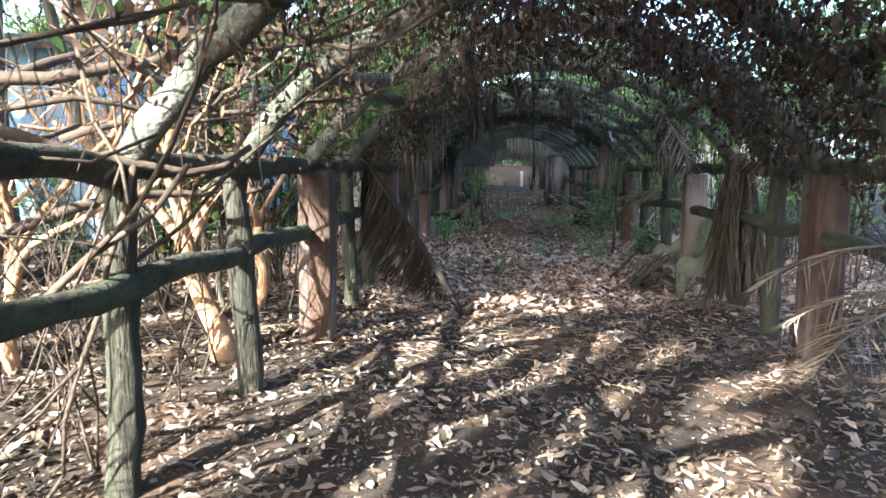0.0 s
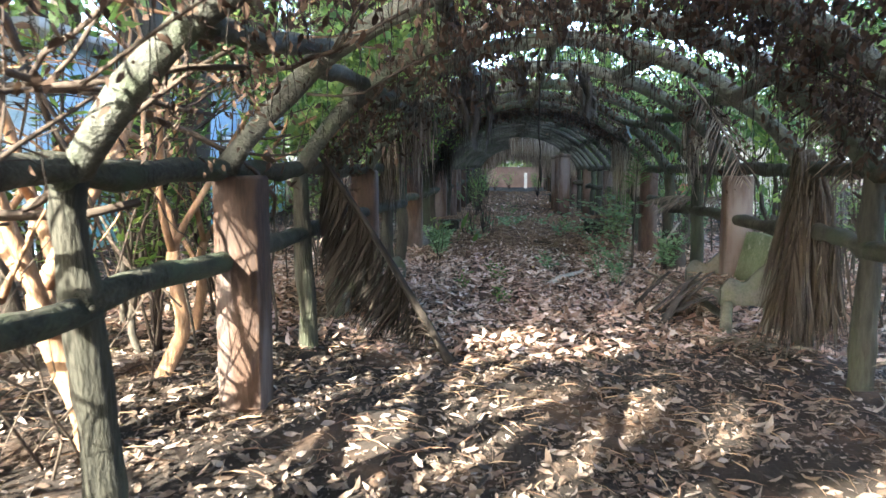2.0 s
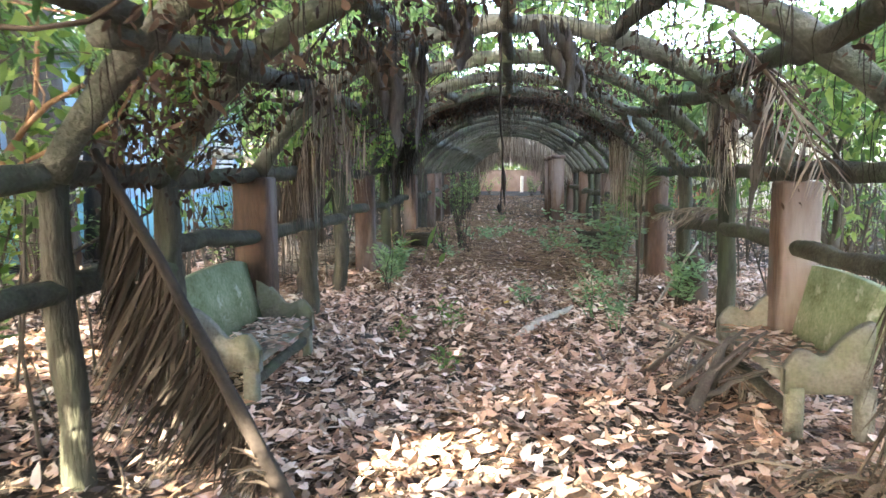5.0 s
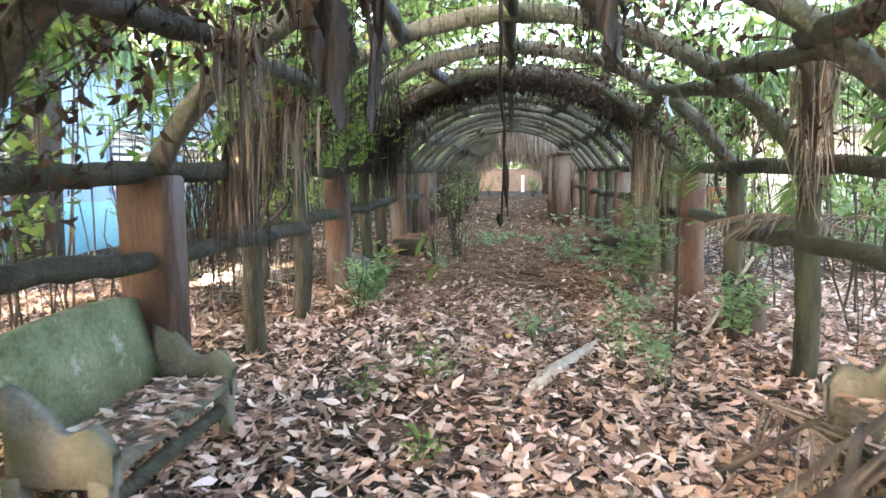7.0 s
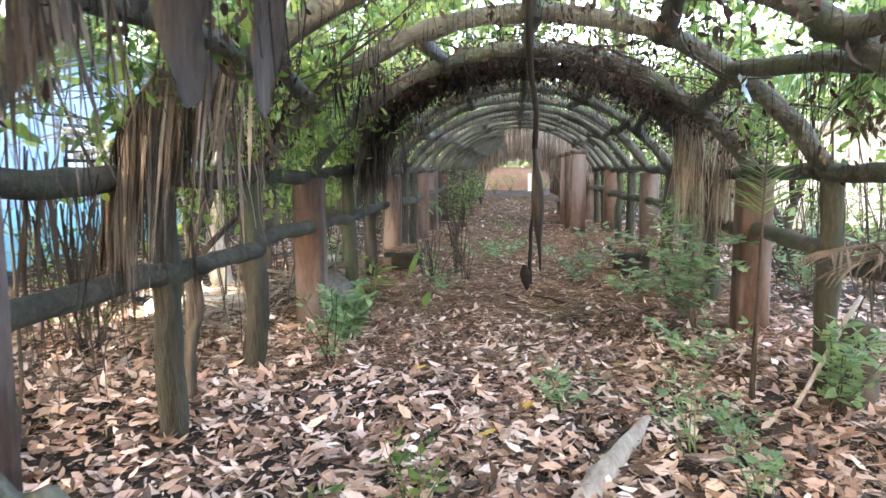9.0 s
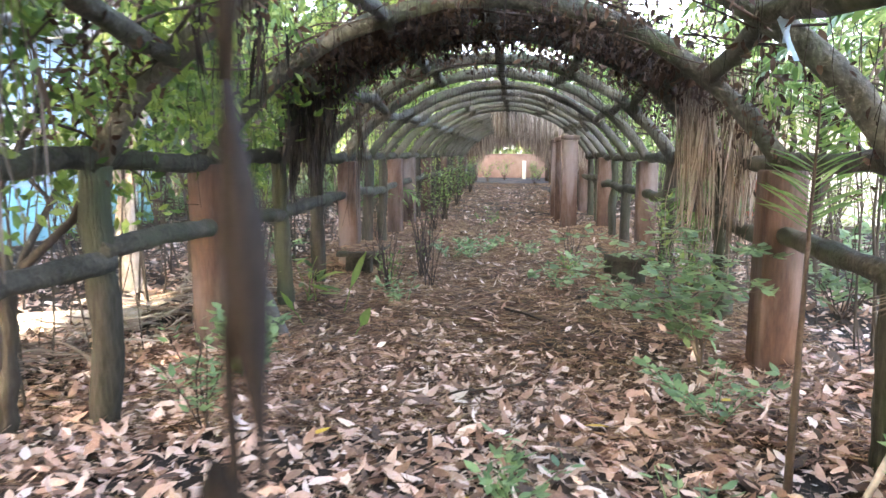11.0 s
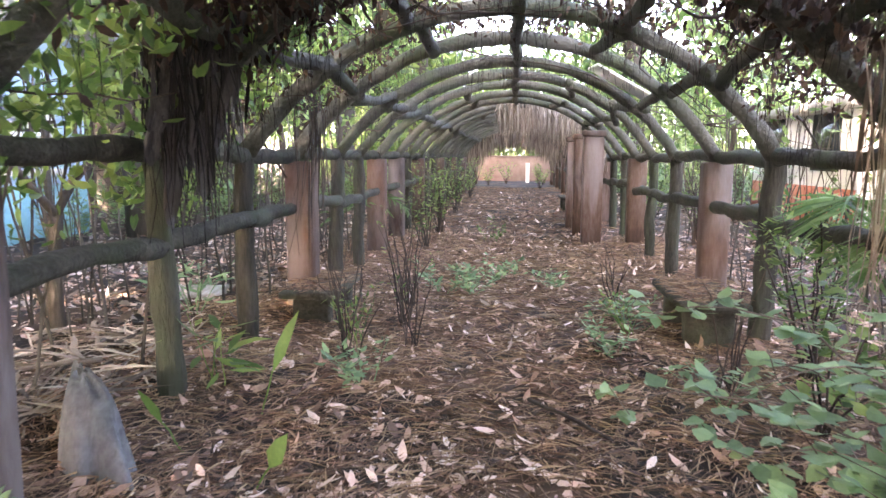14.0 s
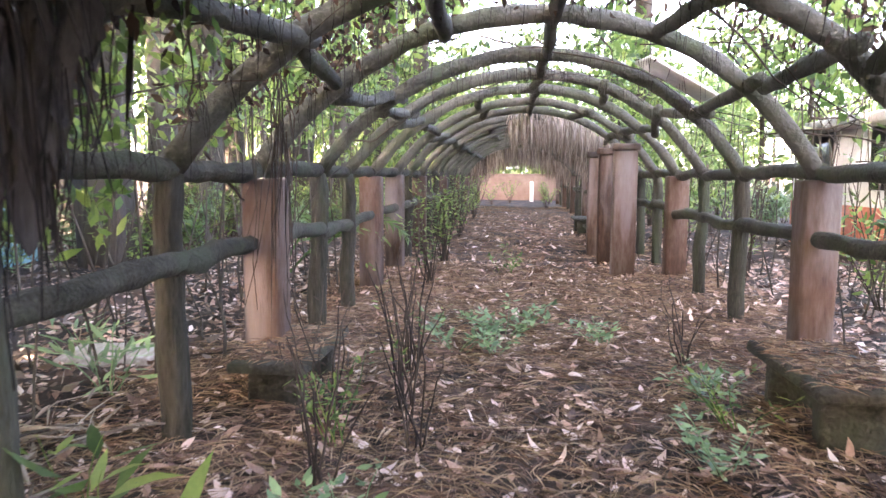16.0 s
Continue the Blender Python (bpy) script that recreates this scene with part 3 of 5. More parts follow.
def canopy_leaves(mat, count, ar, yr, below, size, name, label, hang=0.6, lift=0.1):
    g = Geo()
    clumps = max(8, count // 45)
    ca, cy = rng.uniform(*ar, clumps), rng.uniform(*yr, clumps)
    k = rng.integers(0, clumps, count)
    pos = arch_point(ca[k] + rng.normal(0, 4.0, count), cy[k] + rng.normal(0, 0.17, count), lift)
    pos[:, 2] -= np.abs(rng.normal(0, below, count))
    n = count
    way = unit(rng.normal(size=(n, 3)) + np.array([0, 0, -hang * 2]))
    ln = rng.uniform(*size, n)
    leaves(g, pos, way, rng.normal(size=(n, 3)), ln, ln * rng.uniform(0.3, 0.5, n), 0.3)
    return tagged(part(name, g, mat), label, "leaves", kind="stuff")


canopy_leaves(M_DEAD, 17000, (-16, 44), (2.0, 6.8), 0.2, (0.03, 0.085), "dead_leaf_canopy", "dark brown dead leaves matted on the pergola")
# this and the next call: unseen leaves, added to shade the first stretch
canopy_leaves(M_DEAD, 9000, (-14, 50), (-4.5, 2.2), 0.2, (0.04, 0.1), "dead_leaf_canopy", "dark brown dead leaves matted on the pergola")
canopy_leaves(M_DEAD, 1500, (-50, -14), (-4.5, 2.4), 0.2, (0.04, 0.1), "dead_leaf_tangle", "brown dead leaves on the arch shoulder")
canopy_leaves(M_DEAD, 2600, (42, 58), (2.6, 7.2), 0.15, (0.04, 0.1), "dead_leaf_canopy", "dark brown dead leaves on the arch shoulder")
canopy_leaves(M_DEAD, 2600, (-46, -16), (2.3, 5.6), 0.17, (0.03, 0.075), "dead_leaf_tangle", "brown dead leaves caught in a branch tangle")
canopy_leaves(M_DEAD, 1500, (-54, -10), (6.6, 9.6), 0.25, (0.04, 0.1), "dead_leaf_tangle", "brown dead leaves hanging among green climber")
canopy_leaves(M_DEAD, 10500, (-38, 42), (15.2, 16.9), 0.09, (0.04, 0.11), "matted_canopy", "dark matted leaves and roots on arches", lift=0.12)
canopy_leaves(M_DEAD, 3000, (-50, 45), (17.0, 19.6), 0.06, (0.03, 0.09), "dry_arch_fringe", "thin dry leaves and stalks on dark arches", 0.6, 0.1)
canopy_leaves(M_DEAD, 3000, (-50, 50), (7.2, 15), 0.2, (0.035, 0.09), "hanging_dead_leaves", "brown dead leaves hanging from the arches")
canopy_leaves(M_GREEN, 2000, (-56, -20), (6.6, 9.6), 0.12, (0.06, 0.14), "shoulder_climber_leaves", "green climber leaves over the sunny arch shoulder", 0.2, 0.4)
canopy_leaves(M_GREEN, 5200, (-62, 62), (7.6, 15.5), 0.12, (0.06, 0.14), "climber_leaves", "fresh green climber leaves over the arches", 0.2, 0.35)
canopy_leaves(M_GREEN, 3800, (-60, -30), (11.5, 17.5), 0.2, (0.06, 0.13), "left_climber_leaves", "green climber leaves on the arch shoulder", 0.2, 0.25)
for lift in (1.3, 2.2, 3.2):
    canopy_leaves(M_CANOPY, 2000, (-60, 60), (7.5, 36), 0.3, (0.1, 0.2), "high_canopy_leaves", "bright green leaves high over the pergola", 0.2, lift)
canopy_leaves(M_GREEN, 5000, (-64, 64), (16, 32), 0.12, (0.08, 0.16), "far_climber_leaves", "green leaves above the far arches", 0.2, 0.45)

g = Geo()
for _ in range(60):
    a, y = rng.uniform(-58, 58), rng.uniform(1.2, 8)
    branch(g, arch_point(a, y, 0.12), (rng.normal(), rng.normal(), -0.1), rng.uniform(0.6, 1.6), rng.uniform(0.006, 0.018), 1, 0.7, clear=-0.2)
for _ in range(150):
    a, y = rng.uniform(-58, 58), rng.uniform(7, 24)
    branch(g, arch_point(a, y, 0.1), (rng.normal(), rng.normal(), -0.1), rng.uniform(0.6, 1.6), rng.uniform(0.004, 0.012), 1, 0.7, clear=-0.12)
for _ in range(60):
    a, y = rng.uniform(-30, 45), rng.uniform(14.6, 17.4)
    branch(g, arch_point(a, y, 0.06), (rng.normal(), rng.normal() * 0.3, -0.1), rng.uniform(0.6, 1.6), rng.uniform(0.004, 0.014), 1, 0.7, clear=-0.12)
tagged(part("vine_tangle", g, M_TWIG), "dry brown vines wound over the arches", "vines", kind="stuff")

g = Geo()
n = 420
hanging(g, arch_point(rng.uniform(-45, 52, n), rng.uniform(1.5, 9, n)), rng.uniform(0.15, 0.6, n), 0.004)
n = 700
hanging(g, arch_point(rng.uniform(-22, 52, n), rng.uniform(2.2, 7.4, n)), rng.uniform(0.08, 0.4, n), 0.003, 0.12)
n = 700
hanging(g, arch_point(rng.uniform(-55, 55, n), rng.uniform(8, 18, n)), rng.uniform(0.1, 0.6, n), 0.003)
n = 420
hanging(g, arch_point(rng.uniform(-50, 45, n), rng.uniform(17, 23, n)), rng.uniform(0.08, 0.45, n), 0.003)
tagged(part("hanging_roots", g, M_ROOT), "thin dark roots hanging from the pergola", "roots", kind="stuff")


def root_curtain(name, x, y, z, spread, count, length, mat, label, radius=0.005):
    g = Geo()
    tops = np.stack([x + rng.normal(0, spread[0], count), y + rng.normal(0, spread[1], count), z + rng.normal(0, 0.08, count)], 1)
    hanging(g, tops, rng.uniform(length * 0.45, length, count), radius, 0.06)
    b = rng.integers(0, count, count * 2)
    a = tops[b] + rng.normal(size=(count * 2, 3)) * 0.03
    a[:, 2] -= rng.uniform(0, length * 0.3, count * 2)
    e = a + np.stack([rng.normal(0, 0.05, count * 2), rng.normal(0, 0.05, count * 2), -rng.uniform(0.2, 0.7, count * 2) * length], 1)
    blades(g, a, e, rng.uniform(0.008, 0.028, count * 2), 0.0)
    return tagged(part(name, g, mat), label, "dead foliage", kind="stuff")


root_curtain("root_curtain", -1.1, 16.35, 2.25, (0.14, 0.15), 45, 1.15, M_ROOT, "black-brown root curtain hanging over the fence rail", 0.007)
root_curtain("root_curtain", -1.15, 18.9, 2.2, (0.04, 0.05), 9, 1.9, M_TWIG, "thin brown aerial roots reaching a slab bench", 0.006)
root_curtain("dry_frond_curtain", 2.42, 15.8, 2.3, (0.08, 0.1), 48, 1.9, M_FIBRE_PALE, "pale dry palm fibres hanging over a post")
root_curtain("dry_frond_curtain", 2.74, 15.7, 2.15, (0.07, 0.1), 44, 1.7, M_FIBRE_PALE, "pale dry palm fibres hanging beside a pillar")
root_curtain("dry_frond_curtain", 2.58, 11.1, 2.4, (0.07, 0.09), 34, 1.25, M_FIBRE_PALE, "grey shredded palm leaf hung over an arch")
root_curtain("dry_frond_curtain", -1.15, 11.9, 2.2, (0.15, 0.25), 32, 1.0, M_FIBRE, "brown dry palm leaf hanging inside the arch")
root_curtain("dry_frond_curtain", -1.55, 11.3, 1.6, (0.12, 0.35), 40, 1.2, M_FROND_DEAD, "dark dead palm strips hanging off the rail")
root_curtain("root_curtain", -0.75, 9.9, 2.3, (0.1, 0.2), 30, 0.8, M_FIBRE, "grey fibre strands looped over an arch")
root_curtain("root_curtain", -0.6, 13.6, 2.45, (0.2, 0.3), 14, 0.7, M_ROOT, "fine dark roots under an arch")

# thatch hanging under the far arches
g = Geo()
n = 2600
a = rng.uniform(-8, 52, n)
top = arch_point(a, 29.6 + rng.normal(0, 0.5, n), 0.05)
blades(g, top, top + np.stack([rng.normal(0, 0.06, n), rng.normal(0, 0.08, n), -rng.uniform(0.25, 0.8, n)], 1), 0.02, 0)
tagged(part("thatch_fringe", g, M_FIBRE_PALE), "grey thatch fringe hanging under far arches", "thatch", kind="stuff")
for y, n, lo, hi, a0, a1 in ((36.0, 500, 0.2, 0.8, 0, 56), (44.5, 900, 0.3, 1.0, -56, 56), (50.0, 1100, 0.4, 1.2, -58, 58)):
    g = Geo()
    top = arch_point(rng.uniform(a0, a1, n), y + rng.normal(0, 0.6, n), 0.05)
    blades(g, top, top + np.stack([rng.normal(0, 0.06, n), rng.normal(0, 0.08, n), -rng.uniform(lo, hi, n)], 1), 0.035, 0)
    tagged(part("thatch_fringe", g, M_FIBRE), "grey thatch fringe hanging under far arches", "thatch", kind="stuff")


# ---- palm fronds ----
def frond(name, base, way, length, mat, stem_mat, label, droop=0.12, leaflet=0.42, pairs=34, hang=0.35, width=0.022, parent=None, group="", start=0.14):
    ob = parent or thing(name, tuple(base), label=label, category="palm frond", group=group)
    g = Geo()
    d = unit(way)
    pts = [np.zeros(3) if parent is None else np.asarray(base, float)]
    for k in range(14):
        d = unit(d + np.array([0, 0, -droop * k / 14]))
        pts.append(pts[-1] + d * length / 14)
    pts = np.array(pts)
    tube(g, pts, np.linspace(0.022, 0.004, 15) * (length / 2) ** 0.5, 6, 0.03)
    part("stem", g, stem_mat, ob)
    g = Geo()
    s = np.linspace(start, 0.99, pairs)
    at = np.stack([np.interp(s * 14, np.arange(15), pts[:, c]) for c in range(3)], 1)
    dd = unit(np.stack([np.interp(s * 14, np.arange(15), np.gradient(pts[:, c])) for c in range(3)], 1))
    side = unit(np.cross(dd, [0, 0, 1.0]))
    for sg in (-1, 1):
        ln = leaflet * (np.sin(np.pi * np.clip(s * 0.85 + 0.12, 0, 1)) + 0.15) * rng.uniform(0.8, 1.1, pairs)
        w = unit(side * sg + dd * 0.75 + np.array([0, 0, -hang]) + rng.normal(size=(pairs, 3)) * 0.13)
        blades(g, at, at + w * ln[:, None], width * rng.uniform(0.8, 1.2, pairs), 0.05)
    tagged(part("leaflet_fringe", g, mat, ob), kind="stuff")
    return ob


def leaning_frond():
    """A fallen frond propped on the rail: one thick bare stem, its leaflets all hanging to the outer side."""
    ob = thing("leaning_dead_frond", (-1.37, 7.86, 1.68), label="dark dead palm frond leaning from rail to ground", category="palm frond")
    end = np.array([1.19, -0.56, -1.67])
    g = Geo()
    s = np.linspace(0, 1, 16)
    pts = end * s[:, None] + np.stack([0 * s, 0 * s, 0.05 * np.sin(np.pi * s)], 1)
    tube(g, pts, np.interp(s, [0, 0.25, 0.7, 1], [0.024, 0.03, 0.036, 0.05]), 8, 0.06, flat=0.75)
    part("stem", g, M_ROOT, ob, "thick blackened leaf stem")
    for layer, (n, lean) in enumerate(((150, 0.12), (150, 0.45), (130, 0.8))):
        g = Geo()
        t = np.sort(rng.uniform(0.04, 0.86, n))
        at = np.stack([np.interp(t, s, pts[:, c]) for c in range(3)], 1)
        at[:, 1] += 0.012 * layer
        reach = np.minimum(at[:, 2] + 1.66 - 0.03, 0.55 + 0.75 * t) * rng.uniform(0.75, 1.0, n)
        way = np.stack([-lean + rng.normal(0, 0.07, n), 0.1 + rng.normal(0, 0.06, n), -np.ones(n)], 1)
        way[:, 0] = np.maximum(way[:, 0] * reach, -0.02 - at[:, 0]) / np.maximum(reach, 0.05)
        blades(g, at, at + way * reach[:, None], rng.uniform(0.012, 0.024, n), 0.0)
        tagged(part("leaflet_fringe", g, M_FROND_BLACK, ob), kind="stuff")
    g = Geo()
    n = 26
    t = rng.uniform(0.84, 0.95, n)
    at = np.stack([np.interp(t, s, pts[:, c]) for c in range(3)], 1)
    blades(g, at, at + np.stack([rng.normal(-0.12, 0.05, n), rng.normal(-0.1, 0.05, n), rng.uniform(-0.1, 0.1, n)], 1), 0.016, 0.12)
    tagged(part("dry_tuft", g, M_FIBRE, ob, "pale curled dry leaflets"), kind="stuff")


leaning_frond()
def frond_skirt(x, y, label):
    """Dead fronds folded over the rail, their leaflets falling straight and spreading where they meet the ground."""
    ob = thing("dead_frond_skirt", (x, y, 0), label=label, category="palm frond")
    for k in range(5):
        g = Geo()
        top = np.array([0.02 + 0.05 * k, 0.06 * k - 0.1, 1.72])
        foot = np.array([-0.34 + 0.13 * k + rng.normal() * 0.03, -0.12 + rng.normal() * 0.1, 0.04])
        u = np.linspace(0, 1, 12)
        p = top + (foot - top) * u[:, None] + np.stack([0.1 * np.sin(np.pi * u), -0.16 * np.sin(np.pi * u), 0.1 * np.sin(np.pi * u)], 1)
        tube(g, p, np.linspace(0.026, 0.008, 12), 6, 0.05)
        part("stem", g, M_FROND_DEAD, ob)
        for mat, n in ((M_FROND_DEAD, 150), (M_FROND_PALE, 28)):
            g = Geo()
            t = rng.uniform(0.0, 0.72, n)
            at = np.stack([np.interp(t, u, p[:, c]) for c in range(3)], 1) + rng.normal(size=(n, 3)) * (0.03, 0.03, 0.01)
            fall = at[:, 2] * rng.uniform(0.55, 1.0, n)
            out = rng.normal(0, 0.08, n) + (foot - top)[0] * 0.5 * (1 - t)
            e = at + np.stack([out, rng.normal(-0.04, 0.12, n), -fall + 0.03], 1)
            blades(g, at, e, rng.uniform(0.012, 0.028, n), 0.0)
            tagged(part("leaflet_fringe", g, mat, ob), kind="stuff")
    g = Geo()
    n = 70
    a = np.stack([rng.normal(-0.2, 0.16, n), rng.normal(-0.15, 0.12, n), np.full(n, 0.1)], 1)
    blades(g, a, a + np.stack([rng.normal(-0.2, 0.16, n), rng.normal(-0.12, 0.12, n), rng.uniform(-0.07, 0.0, n)], 1), 0.018, 0.12)
    tagged(part("dry_tuft", g, M_FROND_PALE, ob, "pale leaflet tips spread on the ground"), kind="stuff")


frond_skirt(2.62, 8.0, "grey-brown dead palm fronds hung over the fence to the ground")
for b, w, ln in (((2.55, 6.5, 1.95), (0.2, 0.75, 0.15), 1.5), ((2.4, 6.3, 2.3), (0.3, 0.8, -0.5), 1.3), ((2.0, 9.0, 2.4), (0.3, -0.5, -0.55), 1.2), ((3.4, 5.2, 1.0), (-0.8, -0.2, 0.1), 1.6), ((3.5, 4.9, 0.7), (-0.9, -0.1, 0.15), 1.5), ((3.4, 5.5, 0.6), (-0.8, -0.5, -0.05), 1.4)):
    frond("dry_frond", b, w, ln, M_FIBRE, M_FIBRE, "dry brown palm frond caught in the fence", 0.12, 0.45, 34, 0.5, 0.014, group="dead fronds over the fence")
for b, w, ln in (((3.5, 12.5, 1.0), (-0.8, -0.2, 0.25), 1.3), ((3.8, 12.3, 1.1), (-0.8, 0.1, 0.1), 1.4), ((1.9, 10.2, 0.35), (0.5, -1, -0.1), 1.1), ((-2.0, 14.2, 0.12), (-0.8, 0.6, 0.1), 1.4), ((-1.9, 15.6, 0.15), (-1, 0.2, 0.1), 1.4), ((-2.0, 16.8, 0.2), (-0.7, -0.8, 0.1), 1.3), ((-1.75, 16.6, 0.1), (0.1, 0.9, 0.05), 1.2), ((-2.4, 13.4, 0.15), (-0.3, 0.9, 0.15), 1.5), ((-2.2, 17.6, 0.1), (-0.9, 0.3, 0.1), 1.3)):
    frond("dry_frond", b, w, ln, M_FIBRE, M_FIBRE, "dry pale palm frond fallen over the fence", 0.1, 0.5, 36, 0.4, 0.016, group="dead fronds over the fence")
for b, w, ln in (((4.0, 12.0, 1.6), (-0.5, 0.2, 0.9), 1.9), ((4.2, 13.4, 1.9), (-0.7, -0.3, 0.6), 1.9), ((3.9, 14.2, 2.3), (-0.9, 0.1, 0.35), 1.8), ((4.3, 10.5, 1.6), (-0.5, -0.4, 0.9), 1.8),
                 ((4.0, 16.2, 1.5), (-0.6, 0.3, 0.8), 1.6), ((-3.2, 9.5, 1.8), (0.5, -0.2, 0.8), 1.9), ((-3.4, 8.2, 2.0), (0.6, 0.3, 0.6), 1.9), ((-3.0, 12.4, 1.7), (0.3, 0.5, 0.9), 1.7),
                 ((-2.9, 7.2, 2.2), (0.4, 0.6, 0.6), 1.8), ((-3.0, 10.6, 2.3), (0.5, -0.4, 0.5), 1.8), ((-2.8, 8.8, 2.6), (0.7, 0.2, 0.3), 1.6), ((-3.3, 13.6, 2.0), (0.5, -0.3, 0.7), 1.8), ((4.3, 9.3, 2.0), (-0.5, 0.3, 0.7), 1.9), ((4.4, 11.6, 2.4), (-0.6, 0.1, 0.4), 1.9), ((4.2, 15.0, 2.2), (-0.5, -0.4, 0.5), 1.8), ((4.5, 8.0, 1.5), (-0.4, 0.5, 0.8), 2.0), ((4.3, 17.4, 1.9), (-0.6, -0.2, 0.6), 1.8), ((4.4, 19.5, 1.6), (-0.5, -0.3, 0.8), 1.8), ((-2.9, 24.5, 0.3), (0.6, -0.4, 0.9), 1.8), ((-2.6, 23.6, 0.2), (0.7, 0.1, 0.8), 1.6), ((-2.7, 25.5, 0.3), (0.8, -0.2, 0.7), 1.8), ((2.2, 13.0, 0.0), (0.03, 0.05, 1.0), 1.9)):
    frond("green_palm_frond", b, w, ln, M_PALM, M_PALM if b[2] > 0 else M_TWIG, "green feathered palm frond arching beside the pergola", 0.28 if b[2] > 0 else 0.1, 0.45 if b[2] > 0 else 0.3, 34, 0.25, 0.026 if b[2] > 0 else 0.012, group="green palm fronds beside the walk", start=0.14 if b[2] > 0 else 0.66)


for b, w, ln, hang in (((3.7, 10.6, 2.75), (-0.9, 0.5, 0.1), 1.7, 1.0), ((3.6, 12.4, 2.8), (-0.9, 0.1, 0.1), 1.6, 1.2), ((3.5, 13.3, 2.3), (-0.7, -0.6, 0.25), 1.5, 1.0), ((4.0, 11.4, 2.1), (-0.8, -0.5, 0.3), 1.7, 0.8),
                     ((3.9, 9.2, 2.6), (-0.6, 0.7, 0.2), 1.8, 0.9), ((4.1, 13.0, 1.5), (-0.9, -0.4, 0.3), 1.6, 0.7), ((4.2, 16.5, 2.6), (-0.9, -0.2, 0.1), 1.6, 1.0), ((-2.6, 9.6, 2.9), (0.5, 0.8, 0.0), 1.5, 1.1),
                     ((-2.9, 9.0, 2.6), (0.8, 0.5, 0.1), 1.5, 1.0), ((-3.0, 11.0, 2.7), (0.9, 0.2, 0.1), 1.5, 1.0), ((3.3, 18.2, 1.1), (-0.5, -0.8, 0.5), 1.2, 0.5), ((3.6, 17.2, 0.9), (-0.7, -0.4, 0.6), 1.3, 0.5)):
    frond("green_palm_frond", b, w, ln, M_PALM, M_PALM, "green palm frond hanging over the pergola", 0.35, 0.5, 38, hang, 0.026, group="green palm fronds beside the walk")
frond("draped_dead_frond", (-0.75, 12.0, 2.42), (-1.0, -0.75, -0.28), 1.5, M_FIBRE, M_FIBRE, "brown dead palm frond draped over the fence rail", 0.5, 1.0, 70, 3.0, 0.018, group="dead fronds over the fence")
frond("draped_dead_frond", (-1.0, 12.1, 2.3), (-0.9, -0.9, -0.35), 1.4, M_FROND_DEAD, M_FROND_DEAD, "brown dead palm frond draped over the fence rail", 0.5, 0.9, 60, 3.0, 0.018, group="dead fronds over the fence")


# ---- hanging dead leaf, vine and pod ----
def hanging_bract(name, x, y, z, length, width, label, tilt=0.2):
    ob = thing(name, (x, y, z), label=label, category="dead leaf", group="large dead leaves hanging from the arches")
    for off, share in ((-0.6, 0.75), (0.0, 1.0), (0.55, 0.6)):
        g = Geo()
        rows, cols = 14, 7
        s, c = np.meshgrid(np.linspace(0, 1, rows), np.linspace(-1, 1, cols), indexing="ij")
        w = width * 0.55 * np.sin(np.pi * np.clip(0.15 + s * 0.83, 0, 1)) ** 0.7 * (1 + 0.25 * rng.normal(size=s.shape) * (np.abs(c) > 0.9))
        v = np.stack([off * width + c * w + s * tilt * length * share + 0.03 * np.sin(s * 5 + off * 4), off * 0.06 + 0.6 * w * c ** 2 + 0.05 * np.sin(s * 7 + c * 2 + off),
                      -s * length * share + 0.03 * np.sin(c * 5 + off) + 0.012 * rng.normal(size=s.shape)], -1)
        i, j = np.meshgrid(np.arange(rows - 1), np.arange(cols - 1), indexing="ij")
        g.add(v, quads=np.stack([i * cols + j, i * cols + j + 1, (i + 1) * cols + j + 1, (i + 1) * cols + j], -1))
        g.add(v + np.array([0, 0.006, 0]), quads=np.stack([i * cols + j, (i + 1) * cols + j, (i + 1) * cols + j + 1, i * cols + j + 1], -1))
        part("sheath", g, M_SHEATH, ob)
    g = Geo()
    hanging(g, np.stack([rng.normal(0, width * 0.5, 8), rng.normal(0, 0.02, 8), np.full(8, 0.05)], 1), rng.uniform(0.6, 1.1, 8) * length, 0.004)
    tagged(part("strand_fringe", g, M_ROOT, ob), kind="stuff")


hanging_bract("dead_palm_sheath", -0.25, 9.5, 2.5, 0.75, 0.14, "large grey dead palm sheath hanging from an arch", 0.25)
hanging_bract("dead_palm_sheath", 0.05, 9.6, 2.5, 0.75, 0.05, "narrow grey dead palm sheath hanging from an arch", 0.0)
hanging_bract("dead_palm_sheath", 1.0, 9.7, 2.6, 0.55, 0.13, "dark brown dead palm sheath hanging from an arch", 0.3)
hanging_bract("dead_palm_sheath", 1.15, 10.9, 2.65, 0.5, 0.1, "grey twisted dead leaf over an arch", 0.5)
for x, y, z, ln, w in ((-1.05, 16.3, 2.25, 0.95, 0.1), (-1.2, 16.4, 2.2, 1.05, 0.07), (-0.9, 16.35, 2.3, 0.75, 0.08), (-1.15, 16.15, 2.2, 0.7, 0.06)):
    hanging_bract("dead_palm_sheath", x, y, z, ln, w, "dark ragged dead palm sheath over the fence rail", rng.normal() * 0.08)
hanging_bract("dead_palm_sheath", 2.48, 9.72, 2.3, 1.15, 0.055, "lilac-grey dead palm strip hanging before a pillar", -0.05)
for x, y, ln, w in ((2.6, 11.1, 1.15, 0.09), (2.68, 11.25, 0.95, 0.07), (2.5, 11.0, 0.8, 0.06)):
    hanging_bract("dead_palm_sheath", x, y, 2.5, ln, w, "shredded grey palm sheath wrapped round a post", 0.02)
